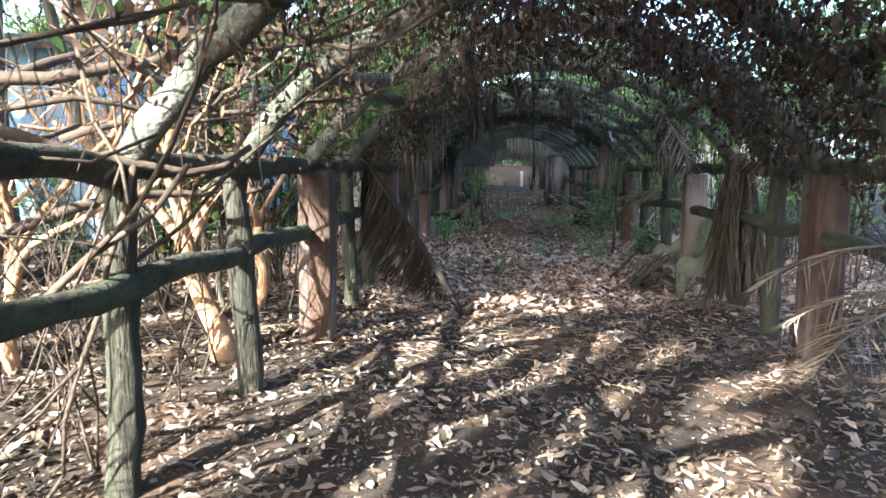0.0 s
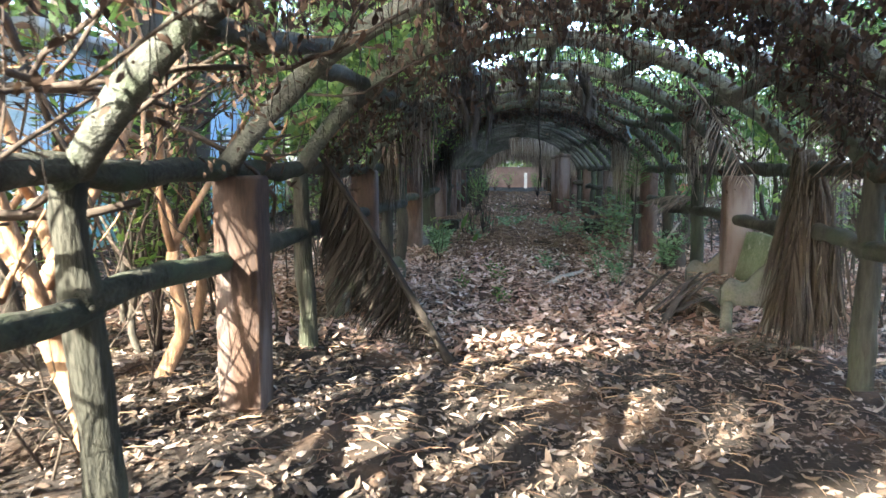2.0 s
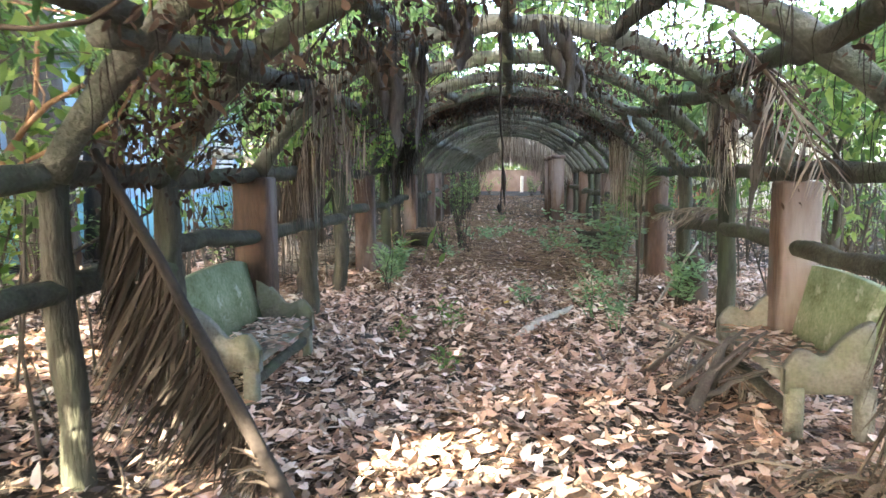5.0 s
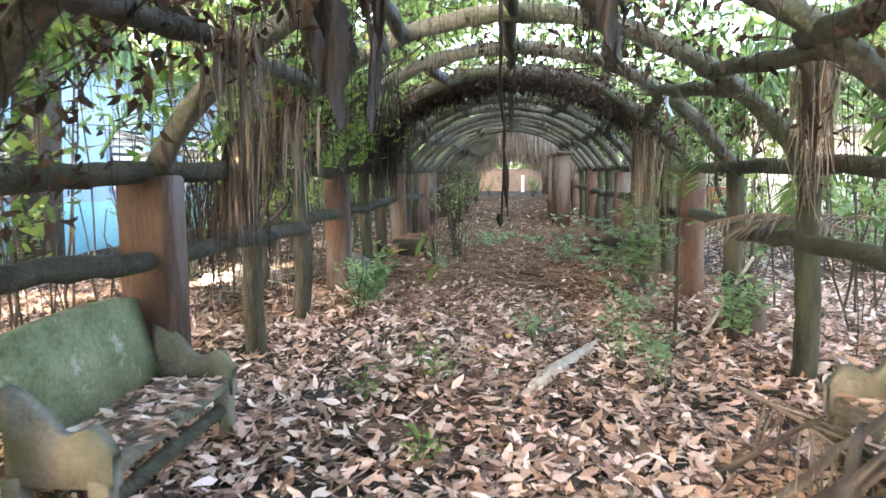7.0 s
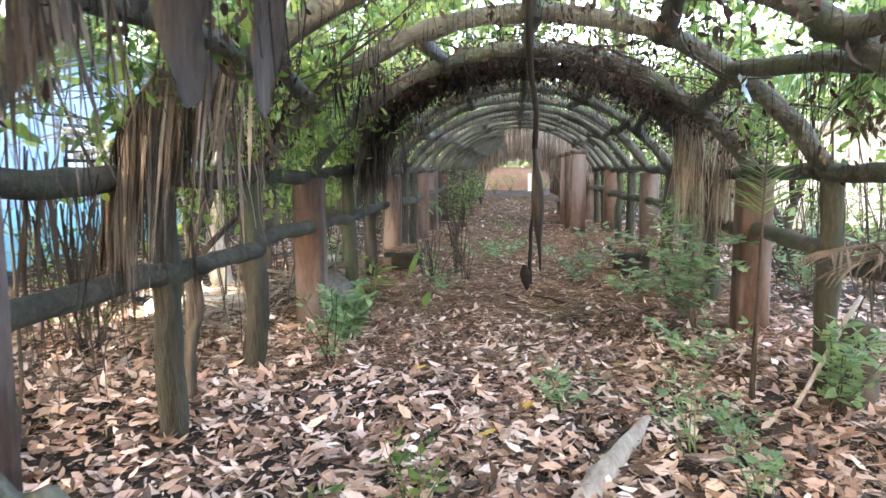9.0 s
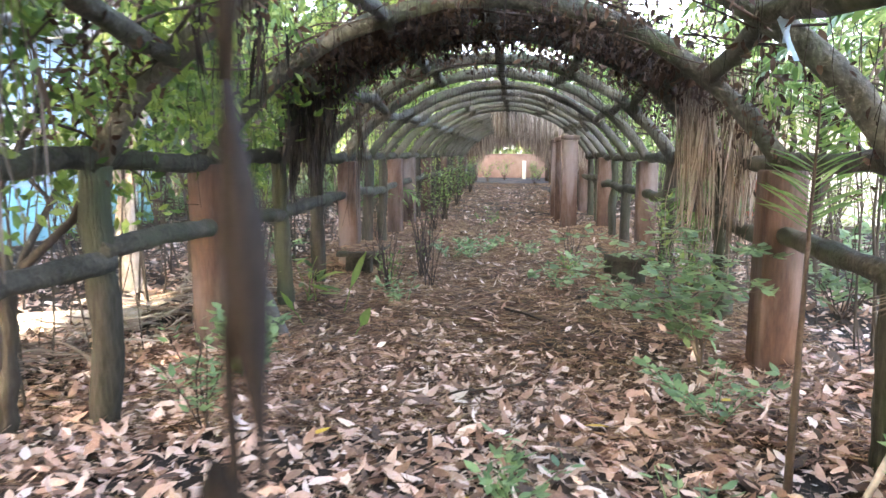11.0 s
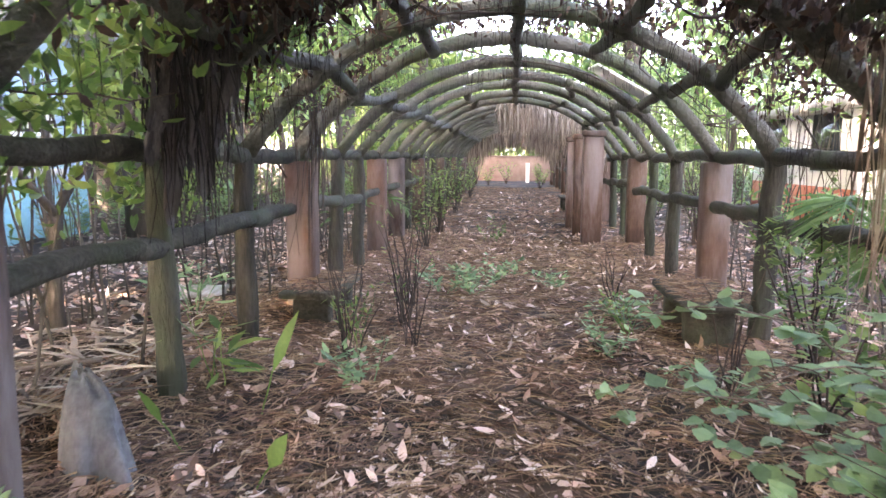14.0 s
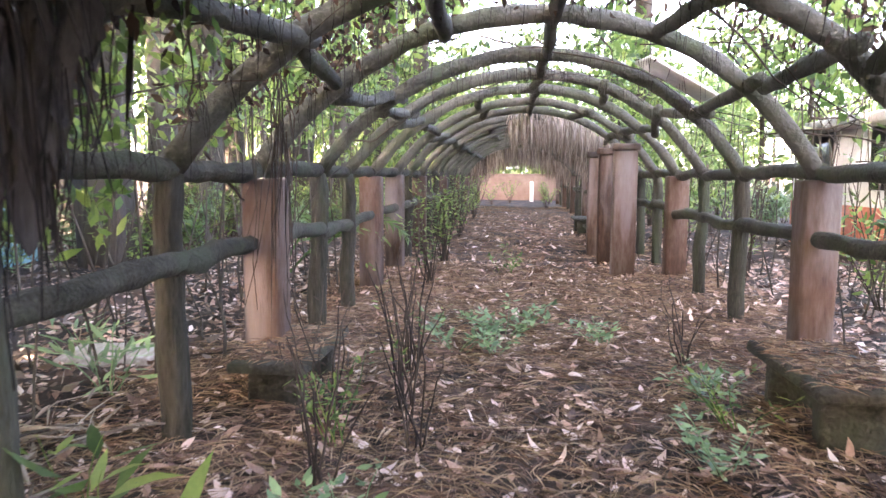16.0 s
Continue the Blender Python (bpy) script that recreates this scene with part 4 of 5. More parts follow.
hanging_bract("dead_palm_sheath", 0.35, 9.1, 2.65, 0.45, 0.1, "dark dead leaf clump hanging from an arch", 0.1)

pod = thing("hanging_vine_pod", (0.6, 10.27, 2.66), label="dark hanging vine with a shrivelled seed pod", category="vine")
g = Geo()
tube(g, bend((0, 0, 0), (0.03, 0, -1.0), 10, 0, 0.01), np.linspace(0.016, 0.009, 10), 6, 0.12)
part("vine", g, M_ROOT, pod)
g = Geo()
tube(g, bend((0.03, 0, -1.0), (0.05, 0, -1.38), 9, 0, 0.004), np.array([0.009, 0.014, 0.024, 0.032, 0.03, 0.022, 0.013, 0.007, 0.003]), 8, 0.06, flat=0.6)
part("seed_pod", g, M_ROOT, pod, "shrivelled dark seed pod")
g = Geo()
tube(g, bend((0.03, 0, -1.05), (0.02, 0.01, -1.42), 8, 0, 0.006), np.linspace(0.008, 0.006, 8), 5, 0.1)
tube(g, bend((0.0, 0.01, -1.36), (0.01, 0.01, -1.44), 4, 0, 0.0), np.array([0.006, 0.018, 0.016, 0.004]), 6, 0.1)
part("tendril", g, M_ROOT, pod)


# ---- trees by the fence ----
def small_tree(name, x, y, height, radius, label, lean=(0.0, 0.0), forks=3, mat=None, depth=2, spread=0.55):
    ob = thing(name, (x, y, 0), label=label, category="tree", group="small trees beside the fence")
    g = Geo()
    top = np.array([lean[0] * height, lean[1] * height, height * 0.28])
    pts = bend((0, 0, -0.1), top, 8, 0, 0.03)
    tube(g, pts, np.linspace(radius * 1.25, radius * 0.85, 8), 10, 0.06)
    part("trunk", g, mat or M_BARK, ob)
    for k in range(forks):
        g = Geo()
        th = k * 6.28 / forks + rng.uniform(0, 1)
        branch(g, pts[-1 - (k % 2) * 2], (0.5 * np.cos(th) + lean[0], 0.5 * np.sin(th) + lean[1], 1.0), height * rng.uniform(0.45, 0.65), radius * 0.6, depth, spread, 0.0, 8, 7, clear=-0.05, base=(x, y, 0))
        if g.n:
            part("limb", g, mat or M_BARK, ob)
    return ob


small_tree("twisted_tree", -1.95, 5.35, 3.2, 0.085, "orange-barked twisted tree with forking limbs", (-0.08, -0.02), 4)
small_tree("twisted_tree", -2.5, 7.75, 3.2, 0.045, "thin orange-barked tree behind the fence", (0.02, 0.03), 3)
small_tree("twisted_tree", -2.15, 6.6, 3.4, 0.05, "thin orange-barked tree behind the fence", (0.0, 0.02), 3)
small_tree("twisted_tree", -3.3, 4.6, 3.4, 0.05, "thin pale tree behind the fence", (0.05, 0.0), 4)
small_tree("twisted_tree", -3.9, 4.4, 3.0, 0.04, "thin leafless tree behind the fence", (0.1, 0.1), 4)
small_tree("twisted_tree", -3.4, 6.3, 3.6, 0.05, "thin pale tree behind the fence", (0.0, 0.05), 4)
for x, y, h in ((-2.7, 7.1, 2.6), (-3.3, 7.9, 3.0), (-2.5, 8.4, 2.4)):
    small_tree("twisted_tree", x, y, h, 0.03, "thin grey sapling behind the fence", (0.02, 0.02), 3, M_TRUNK)
small_tree("twisted_tree", -1.75, 12.7, 3.0, 0.035, "thin grey sapling at the fence", (0.02, 0.05), 3, M_TRUNK)
small_tree("twisted_tree", -2.0, 13.2, 3.2, 0.05, "grey sapling wrapped in vines", (0.03, 0.03), 3, M_TRUNK)
small_tree("twisted_tree", 3.6, 11.5, 3.4, 0.06, "grey tree behind the fence", (0.05, 0.0), 3, M_TRUNK)
small_tree("twisted_tree", 4.2, 18.0, 3.8, 0.08, "grey tree behind the fence", (0.02, 0.0), 3, M_TRUNK)

small_tree("twisted_tree", -3.4, 17.1, 4.2, 0.12, "pale blotched tree trunk behind the fence", (0.01, 0.0), 3, M_BIRCH)
small_tree("twisted_tree", -3.85, 17.4, 4.0, 0.07, "grey-brown tree trunk behind the fence", (0.0, 0.02), 3, M_TRUNK)
small_tree("twisted_tree", -2.95, 17.7, 3.8, 0.06, "grey-brown tree trunk behind the fence", (0.02, 0.0), 3, M_TRUNK)

# bare branch tangle over the fence
tangle = thing("branch_tangle", label="tangle of dry sunlit branches over the fence", category="branches")
for b, w, ln, r in (((-2.9, 1.0, 0.3), (0.3, 0.25, 1.0), 2.4, 0.03), ((-2.6, 1.6, 0.2), (0.35, 0.1, 1.0), 2.3, 0.028), ((-3.0, 2.3, 0.2), (0.5, 0.2, 1.0), 2.6, 0.03),
                    ((-2.2, 2.2, 1.7), (0.8, 0.6, 0.35), 1.9, 0.035), ((-2.3, 3.0, 1.9), (0.7, 0.5, 0.25), 1.9, 0.04), ((-3.1, 3.4, 0.1), (0.3, -0.2, 1.0), 2.8, 0.03),
                    ((-2.5, 4.2, 1.7), (0.8, 0.5, 0.3), 1.8, 0.03), ((-2.9, 4.9, 0.2), (0.4, 0.1, 1.0), 2.7, 0.028), ((-2.3, 1.5, 2.2), (0.5, 0.8, 0.1), 2.2, 0.03),
                    ((-2.0, 3.8, 2.2), (0.6, 0.7, -0.05), 1.9, 0.025), ((-3.4, 2.7, 0.0), (0.4, 0.3, 1.0), 2.8, 0.03), ((-2.4, 5.6, 2.0), (0.7, 0.5, 0.1), 1.8, 0.03), ((-2.6, 2.4, 1.2), (0.5, 0.8, 0.6), 2.2, 0.045), ((-2.8, 3.6, 1.0), (0.6, 0.6, 0.8), 2.0, 0.045), ((-1.9, 2.6, 2.5), (0.4, 0.9, -0.15), 2.0, 0.03), ((-2.2, 4.6, 2.4), (0.3, 0.9, -0.2), 1.8, 0.03), ((-2.9, 1.9, 1.6), (0.3, 0.9, 0.1), 2.4, 0.03)):
    g = Geo()
    branch(g, b, w, ln, r, 2, 0.75, 0.03, 8, 6, clear=-0.3)
    first = 0
    for v, t, q in zip(g.v, g.t, g.q):
        piece = Geo()
        piece.add(v, t - first, q - first)
        part("branch", piece, M_TWIG, tangle)
        first += len(v)
g = Geo()
for _ in range(110):
    p = np.array([rng.uniform(-3.8, -1.75), rng.uniform(0.8, 5.5), 0.0])
    branch(g, p, (rng.normal() * 0.35, rng.normal() * 0.35, 1.0), rng.uniform(1.0, 2.4), rng.uniform(0.004, 0.012), 1, 0.5, 0.0, 6, 4, clear=-0.12)
tagged(part("twig_thicket", g, M_TWIG, tangle, "thin dry standing twigs"), kind="stuff")


# thin upright stems outside the fence
g = Geo()
for k in range(320):
    left = k % 2
    x = rng.uniform(-4.2, -1.75) if left else rng.uniform(3.1, 5.6)
    y = rng.uniform(6.8, 26)
    h = rng.uniform(1.2, 3.2)
    tube(g, bend((x, y, -0.05), (x + rng.normal() * 0.25, y + rng.normal() * 0.25, h), 7, 0, 0.03), np.linspace(1, 0.5, 7) * rng.uniform(0.005, 0.016), 5, 0.05)
tagged(part("sapling_stems", g, M_TRUNK), "thin grey sapling stems crowding the fence", "stems", kind="stuff")


# ---- leafy plants ----
def leafy(geo, stems, height, spread, per, size, wide=0.45, up=0.35):
    for _ in range(stems):
        th = rng.uniform(0, 6.28)
        h = height * rng.uniform(0.55, 1.0)
        tip = np.array([np.cos(th) * spread * rng.uniform(0.3, 1), np.sin(th) * spread * rng.uniform(0.3, 1), h])
        pts = bend((rng.normal() * 0.03, rng.normal() * 0.03, -0.03), tip, 7, -0.04 * height, 0.02 * height)
        yield pts
        s = rng.uniform(0.25, 1.0, per)
        at = np.stack([np.interp(s * 6, np.arange(7), pts[:, c]) for c in range(3)], 1)
        th2 = rng.uniform(0, 6.28, per)
        way = np.stack([np.cos(th2), np.sin(th2), rng.normal(up, 0.3, per)], 1)
        ln = rng.uniform(*size, per)
        leaves(geo, at + way * ln[:, None] * 0.3, way, np.stack([rng.normal(0, 0.3, per), rng.normal(0, 0.3, per), np.ones(per)], 1), ln, ln * wide, 0.15)


def plant(name, x, y, stems, height, spread, per, size, mat, label, wide=0.45, group="", z=None):
    ob = thing(name, (x, y, float(ground_z(x, y)) if z is None else z), label=label, category="plant", group=group)
    gl, gs = Geo(), Geo()
    for pts in leafy(gl, stems, height, spread, per, size, wide):
        tube(gs, pts, np.linspace(0.006, 0.002, 7) * (height + 0.4), 4, 0)
    tagged(part("stalk", gs, M_TWIG if height > 0.7 else mat, ob), kind="stuff")
    tagged(part("foliage", gl, mat, ob), kind="stuff")
    return ob


def spray_shrub(x, y, tips, label):
    """Thin arching stems that reach out level, each with pairs of flat rounded leaves."""
    ob = thing("shrub", (x, y, float(ground_z(x, y))), label=label, category="plant")
    for tip in tips:
        gs, gl = Geo(), Geo()
        u = np.linspace(0, 1, 12)
        tip = np.asarray(tip, float)
        p = np.stack([tip[0] * u ** 1.5, tip[1] * u ** 1.3, tip[2] * np.sin(u * 1.9) / np.sin(1.9)], 1)
        p[1:-1] += rng.normal(size=(10, 3)) * 0.012
        tube(gs, p, np.linspace(0.008, 0.002, 12), 5, 0.03)
        for k in range(3, 12):
            side = np.cross(unit(p[k] - p[k - 1]), [0, 0, 1.0])
            for sg in (-1, 1):
                twig = p[k] + side * sg * rng.uniform(0.08, 0.22) + rng.normal(size=3) * 0.03
                tube(gs, [p[k], twig], [0.0025, 0.0015], 4, 0)
                n = 4
                f = rng.uniform(0.4, 1.0, n)[:, None]
                at = p[k] + (twig - p[k]) * f
                ln = rng.uniform(0.07, 0.125, n)
                leaves(gl, at, side * sg + rng.normal(size=(n, 3)) * (0.6, 0.6, 0.15), np.stack([rng.normal(0, 0.25, n), rng.normal(0, 0.25, n), np.ones(n)], 1), ln, ln * 0.62, 0.12)
        part("stem", gs, M_FIBRE, ob, "thin pale arching stem")
        tagged(part("foliage", gl, M_GREEN_SOFT, ob), kind="stuff")
    return ob


spray_shrub(2.3, 15.0, ((-1.25, -0.1, 0.74), (-1.0, -0.45, 0.9), (-0.7, -0.7, 0.62), (-1.05, 0.35, 0.95), (-0.45, -0.85, 0.85), (0.1, -0.7, 0.75), (-0.35, -0.3, 1.05), (-0.75, 0.05, 0.5), (0.3, -0.35, 0.95)), "pale green shrub with level leafy sprays over the path")
plant("shrub", 2.35, 16.4, 9, 1.1, 0.6, 20, (0.06, 0.13), M_GREEN, "bushy green shrub by the fence", 0.55)
plant("shrub", 2.1, 13.9, 8, 0.45, 0.6, 16, (0.05, 0.1), M_GREEN_SOFT, "low green shrub among leaves", 0.55)
plant("sapling", 1.55, 12.0, 5, 0.55, 0.3, 14, (0.04, 0.08), M_GREEN_SOFT, "thin green sapling in the litter", 0.5)
plant("sapling", 1.75, 11.4, 5, 0.5, 0.3, 14, (0.04, 0.08), M_GREEN_SOFT, "thin green sapling in the litter", 0.5)
plant("sapling", 0.1, 11.2, 5, 0.35, 0.2, 12, (0.04, 0.09), M_GREEN, "small bright green seedling in fallen leaves", 0.5)
plant("sapling", 0.2, 9.85, 5, 0.28, 0.16, 10, (0.04, 0.08), M_GREEN, "small bright green seedling in fallen leaves", 0.5)
plant("sapling", -0.35, 10.9, 4, 0.25, 0.2, 8, (0.04, 0.08), M_GREEN, "small green seedling in fallen leaves", 0.5)
plant("sapling", -0.95, 14.3, 9, 0.62, 0.28, 45, (0.07, 0.12), M_GREEN_SOFT, "leafy blue-green seedling beside a pillar", 0.6)
plant("sapling", -0.85, 13.4, 6, 0.75, 0.3, 20, (0.05, 0.1), M_GREEN_SOFT, "slender seedling beside the fence", 0.4)
plant("sapling", 0.35, 21.0, 9, 0.35, 0.6, 16, (0.06, 0.12), M_GREEN_SOFT, "low blue-green plants growing on the path", 0.4)
plant("sapling", -0.1, 20.4, 7, 0.35, 0.5, 14, (0.06, 0.12), M_GREEN_SOFT, "low blue-green plants growing on the path", 0.4)
plant("sapling", 0.3, 25.5, 6, 0.4, 0.5, 14, (0.06, 0.12), M_GREEN, "low green plants growing on the path", 0.4)
plant("sapling", -0.6, 18.2, 7, 0.5, 0.35, 12, (0.05, 0.1), M_GREEN, "thin green seedlings by a slab bench", 0.35)
plant("sapling", 1.7, 18.6, 7, 0.4, 0.4, 12, (0.05, 0.1), M_GREEN, "thin green seedlings by a slab bench", 0.35)
plant("sapling", -0.3, 18.9, 8, 1.0, 0.4, 8, (0.04, 0.08), M_GREEN, "tall thin sparse sapling beside the path", 0.3)
plant("shrub", -0.75, 24.0, 9, 1.4, 0.5, 26, (0.06, 0.12), M_GREEN, "bushy green shrub crowding the path edge", 0.35)
plant("shrub", -0.8, 26.5, 9, 1.7, 0.6, 30, (0.06, 0.12), M_GREEN, "bushy green shrub crowding the path edge", 0.35)
for x, y in ((0.2, 53.5), (-0.7, 51.0), (2.3, 52.5), (1.9, 47.0)):
    plant("shrub", x, y, 9, 1.3, 0.7, 26, (0.08, 0.16), M_GREEN, "green shrub at the end of the walk", 0.4)
for y in (29.0, 32.0, 35.0, 38.5, 42.0):
    plant("shrub", -1.0 + rng.normal() * 0.15, y, 9, 1.6, 0.6, 26, (0.07, 0.14), M_GREEN, "bushy green shrub crowding the path edge", 0.35)
plant("shrub", 2.75, 17.6, 10, 1.3, 0.45, 60, (0.06, 0.12), M_GREEN, "fern-like green shrub at the fence", 0.3)
plant("shrub", 2.65, 12.75, 8, 0.75, 0.4, 40, (0.06, 0.11), M_GREEN_SOFT, "green weeds round a stump", 0.5)
plant("sapling", -1.3, 16.9, 4, 0.55, 0.25, 6, (0.16, 0.3), M_GREEN, "broad strap-leaved green plant", 0.22)
plant("sapling", -2.2, 18.6, 7, 0.6, 0.4, 10, (0.15, 0.28), M_GREEN_SOFT, "strap-leaved plant behind the fence", 0.16)

for x, y, h in ((-0.55, 17.6, 0.9), (-0.35, 19.6, 1.2), (-0.75, 18.4, 1.0), (-0.15, 18.2, 0.8), (2.1, 17.2, 0.9), (1.75, 20.0, 0.8)):
    plant("dry_sapling", x, y, 7, h, 0.3, 3, (0.04, 0.08), M_TWIG, "thin bare dry sapling stalks by the path", 0.3, "dry saplings by the path")
for x, y in ((1.45, 17.9), (1.75, 19.2), (-0.3, 17.1), (0.25, 20.2), (1.2, 20.6), (2.0, 16.9), (0.9, 12.7), (1.9, 12.3)):
    plant("sapling", x, y, 6, 0.32, 0.35, 14, (0.05, 0.1), M_GREEN_SOFT, "low green seedlings on the needle-strewn path", 0.42, "low seedlings on the path")

# a single broad upright leaf by the path
for x, y, h, w, lean in ((-0.8, 16.45, 0.55, 0.085, 0.3), (-0.5, 15.5, 0.25, 0.1, 0.35), (-1.0, 15.9, 0.3, 0.06, -0.5)):
    ob = thing("broad_leaf_plant", (x, y, 0), label="single broad green leaf on a thin stalk", category="plant", group="broad leaf plants")
    g = Geo()
    tube(g, bend((0, 0, -0.02), (lean * 0.25, 0, h * 0.5), 5, 0, 0.005), 0.005, 5, 0)
    part("stalk", g, M_GREEN, ob)
    g = Geo()
    leaves(g, [(lean * 0.25, 0, h * 0.48)], [(lean, -0.1, 0.8)], [(-0.3, -1, 0.3)], h * 0.75, w, 0.15)
    part("blade", g, M_GREEN, ob)

# ---- loose wood and litter on the ground ----
dead_log = thing("rotten_log", (0.85, 11.2, 0.0), label="pale rotten palm log lying in fallen leaves", category="log")
g = Geo()
tube(g, bend((-0.1, -0.25, 0.03), (0.55, 1.25, 0.05), 9, 0, 0.012), np.array([0.03, 0.055, 0.07, 0.072, 0.07, 0.06, 0.06, 0.04, 0.02]), 9, 0.1, flat=0.5)
part("wood", g, M_PLANK, dead_log)
stump = thing("palm_stump", (2.85, 13.0, 0), label="dark fibrous palm stump beside the fence", category="stump")
g = Geo()
tube(g, bend((0, 0, -0.1), (0.05, 0.0, 0.55), 8, 0, 0.01), np.linspace(0.2, 0.1, 8), 11, 0.1)
part("wood", g, M_FROND_DEAD, stump)
stick = thing("pale_stick", (2.35, 12.7, 0), label="pale straight stick leaning on a stump", category="stick")
g = Geo()
tube(g, bend((0, 0, 0), (0.55, 0.35, 0.72), 6, 0, 0.004), 0.017, 6, 0.05)
part("wood", g, M_PLANK, stick)
pile = thing("dead_frond_heap", (2.1, 9.3, 0), label="heap of dry grey palm bases by a bench", category="debris")
for k in range(7):
    g = Geo()
    b = np.array([rng.normal(0, 0.15), rng.normal(0, 0.25), 0.02])
    tube(g, bend(b + (-0.25, 0, 0), b + (0.2 + rng.normal() * 0.1, rng.normal() * 0.3, rng.uniform(0.2, 0.5)), 6, 0, 0.02), np.linspace(0.05, 0.025, 6), 6, 0.1, flat=0.4)
    part("frond_base", g, M_SHEATH, pile)
for hx, hy, count in ((-2.15, 16.3, 16), (-2.3, 17.4, 14), (-2.6, 15.2, 12)):
    heap = thing("dead_frond_heap", (hx, hy, 0), label="heap of dry grey palm ribs outside the fence", category="debris")
    for k in range(count):
        g = Geo()
        th = rng.uniform(0, 6.28)
        b = np.array([rng.normal(0, 0.25), rng.normal(0, 0.3), rng.uniform(0.06, 0.2)])
        reach = rng.uniform(0.3, 0.6)
        tube(g, bend(b, b + (reach * np.cos(th), reach * np.sin(th), rng.normal(0, 0.08)), 6, -0.04, 0.015), np.linspace(0.03, 0.008, 6), 6, 0.1, flat=0.4)
        part("frond_rib", g, M_FIBRE_PALE if k % 3 else M_SHEATH, heap)
    g = Geo()
    n = 160
    a = np.stack([rng.normal(0, 0.3, n), rng.normal(0, 0.35, n), rng.uniform(0.04, 0.22, n)], 1)
    blades(g, a, a + rng.normal(size=(n, 3)) * (0.25, 0.25, 0.06), 0.018, 0.05)
    tagged(part("leaflet_fringe", g, M_FIBRE_PALE, heap), kind="stuff")
for k in range(26):
    x, y = rng.uniform(-3.5, 4.5), rng.uniform(3, 20)
    th = rng.uniform(0, 6.28)
    ln = rng.uniform(0.3, 0.9)
    ob = thing("fallen_stick", (x, y, float(ground_z(x, y)) + 0.02), label="thin brown stick lying on the ground", category="stick", group="fallen sticks")
    g = Geo()
    tube(g, bend((0, 0, 0), (ln * np.cos(th), ln * np.sin(th), 0.02), 6, 0, 0.015), rng.uniform(0.006, 0.014), 5, 0.1)
    part("wood", g, M_TWIG, ob)

# crumpled grey sheet slumped behind a pillar
tarp = thing("crumpled_sheet", (-1.62, 15.95, 0), label="crumpled dark grey plastic sheet slumped on the ground", category="plastic sheet")
g = Geo()
rows, cols = 14, 25
s, c = np.meshgrid(np.linspace(0, 1, rows), np.linspace(-2.6, 1.5, cols), indexing="ij")
fold = 1 + 0.16 * np.sin(c * 6.5) * s + 0.07 * np.sin(c * 15 + s * 6)
rr = (0.1 + 0.5 * s ** 0.7) * fold
v = np.stack([0.02 + rr * np.cos(c) * (0.62 + 0.3 * (np.cos(c) > 0)), -rr * 0.75 * np.sin(c + 1.2) - 0.1 * s, 0.4 * (1 - s ** 2.2) + 0.02 * np.sin(c * 9 + s * 4)], -1)
i, j = np.meshgrid(np.arange(rows - 1), np.arange(cols - 1), indexing="ij")
g.add(v, quads=np.stack([i * cols + j, i * cols + j + 1, (i + 1) * cols + j + 1, (i + 1) * cols + j], -1))
g.add(v - np.array([0, 0, 0.006]), quads=np.stack([i * cols + j, (i + 1) * cols + j, (i + 1) * cols + j + 1, i * cols + j + 1], -1))
part("sheet", g, M_TARP, tarp)

for x, y, w, d, z, turn, label in ((-2.7, 19.5, 0.7, 0.5, 0.14, 10, "pale flat board lying behind the fence"), (-3.0, 16.3, 0.9, 0.3, 0.12, -15, "grey board on a heap behind the fence"), (-2.9, 15.4, 1.0, 0.22, 0.2, 20, "grey board on a heap behind the fence")):
    ob = thing("discarded_board", (x, y, z), turn, label=label, category="board", group="discarded boards")
    g = Geo()
    box(g, (-w / 2, -d / 2, -0.24), (w / 2, d / 2, 0.0), 0.01, 0.003)
    part("panel", g, M_PLANK, ob, smooth=False)

plank = thing("white_board", (1.95, 21.6, 2.46), label="white board lying across the arches", category="board")
plank.matrix_basis = pose(1.95, 21.6, 2.46, 0, 27, 12)
g = Geo()
box(g, (-0.4, -0.2, -0.015), (0.4, 0.2, 0.015), 0.006, 0.002)
part("panel", g, M_WHITE, plank, smooth=False)

ribbon = thing("blue_ribbon", (2.08, 13.2, 2.3), label="faded blue cloth strip tied round an arch", category="ribbon")
for k in range(3):
    g = Geo()
    a = np.array([[0.02 * k, -0.09, 0.0], [0.01 - 0.02 * k, -0.1, -0.1], [0.03 * k, -0.09, -0.2 - 0.04 * k]])
    v = np.concatenate([a, a + (0.025, 0.008, 0)])
    g.add(np.concatenate([v, v + (0, 0.004, 0)]), quads=[(0, 1, 4, 3), (1, 2, 5, 4), (6, 9, 10, 7), (7, 10, 11, 8)])
    part("strip", g, M_BLUE, ribbon)


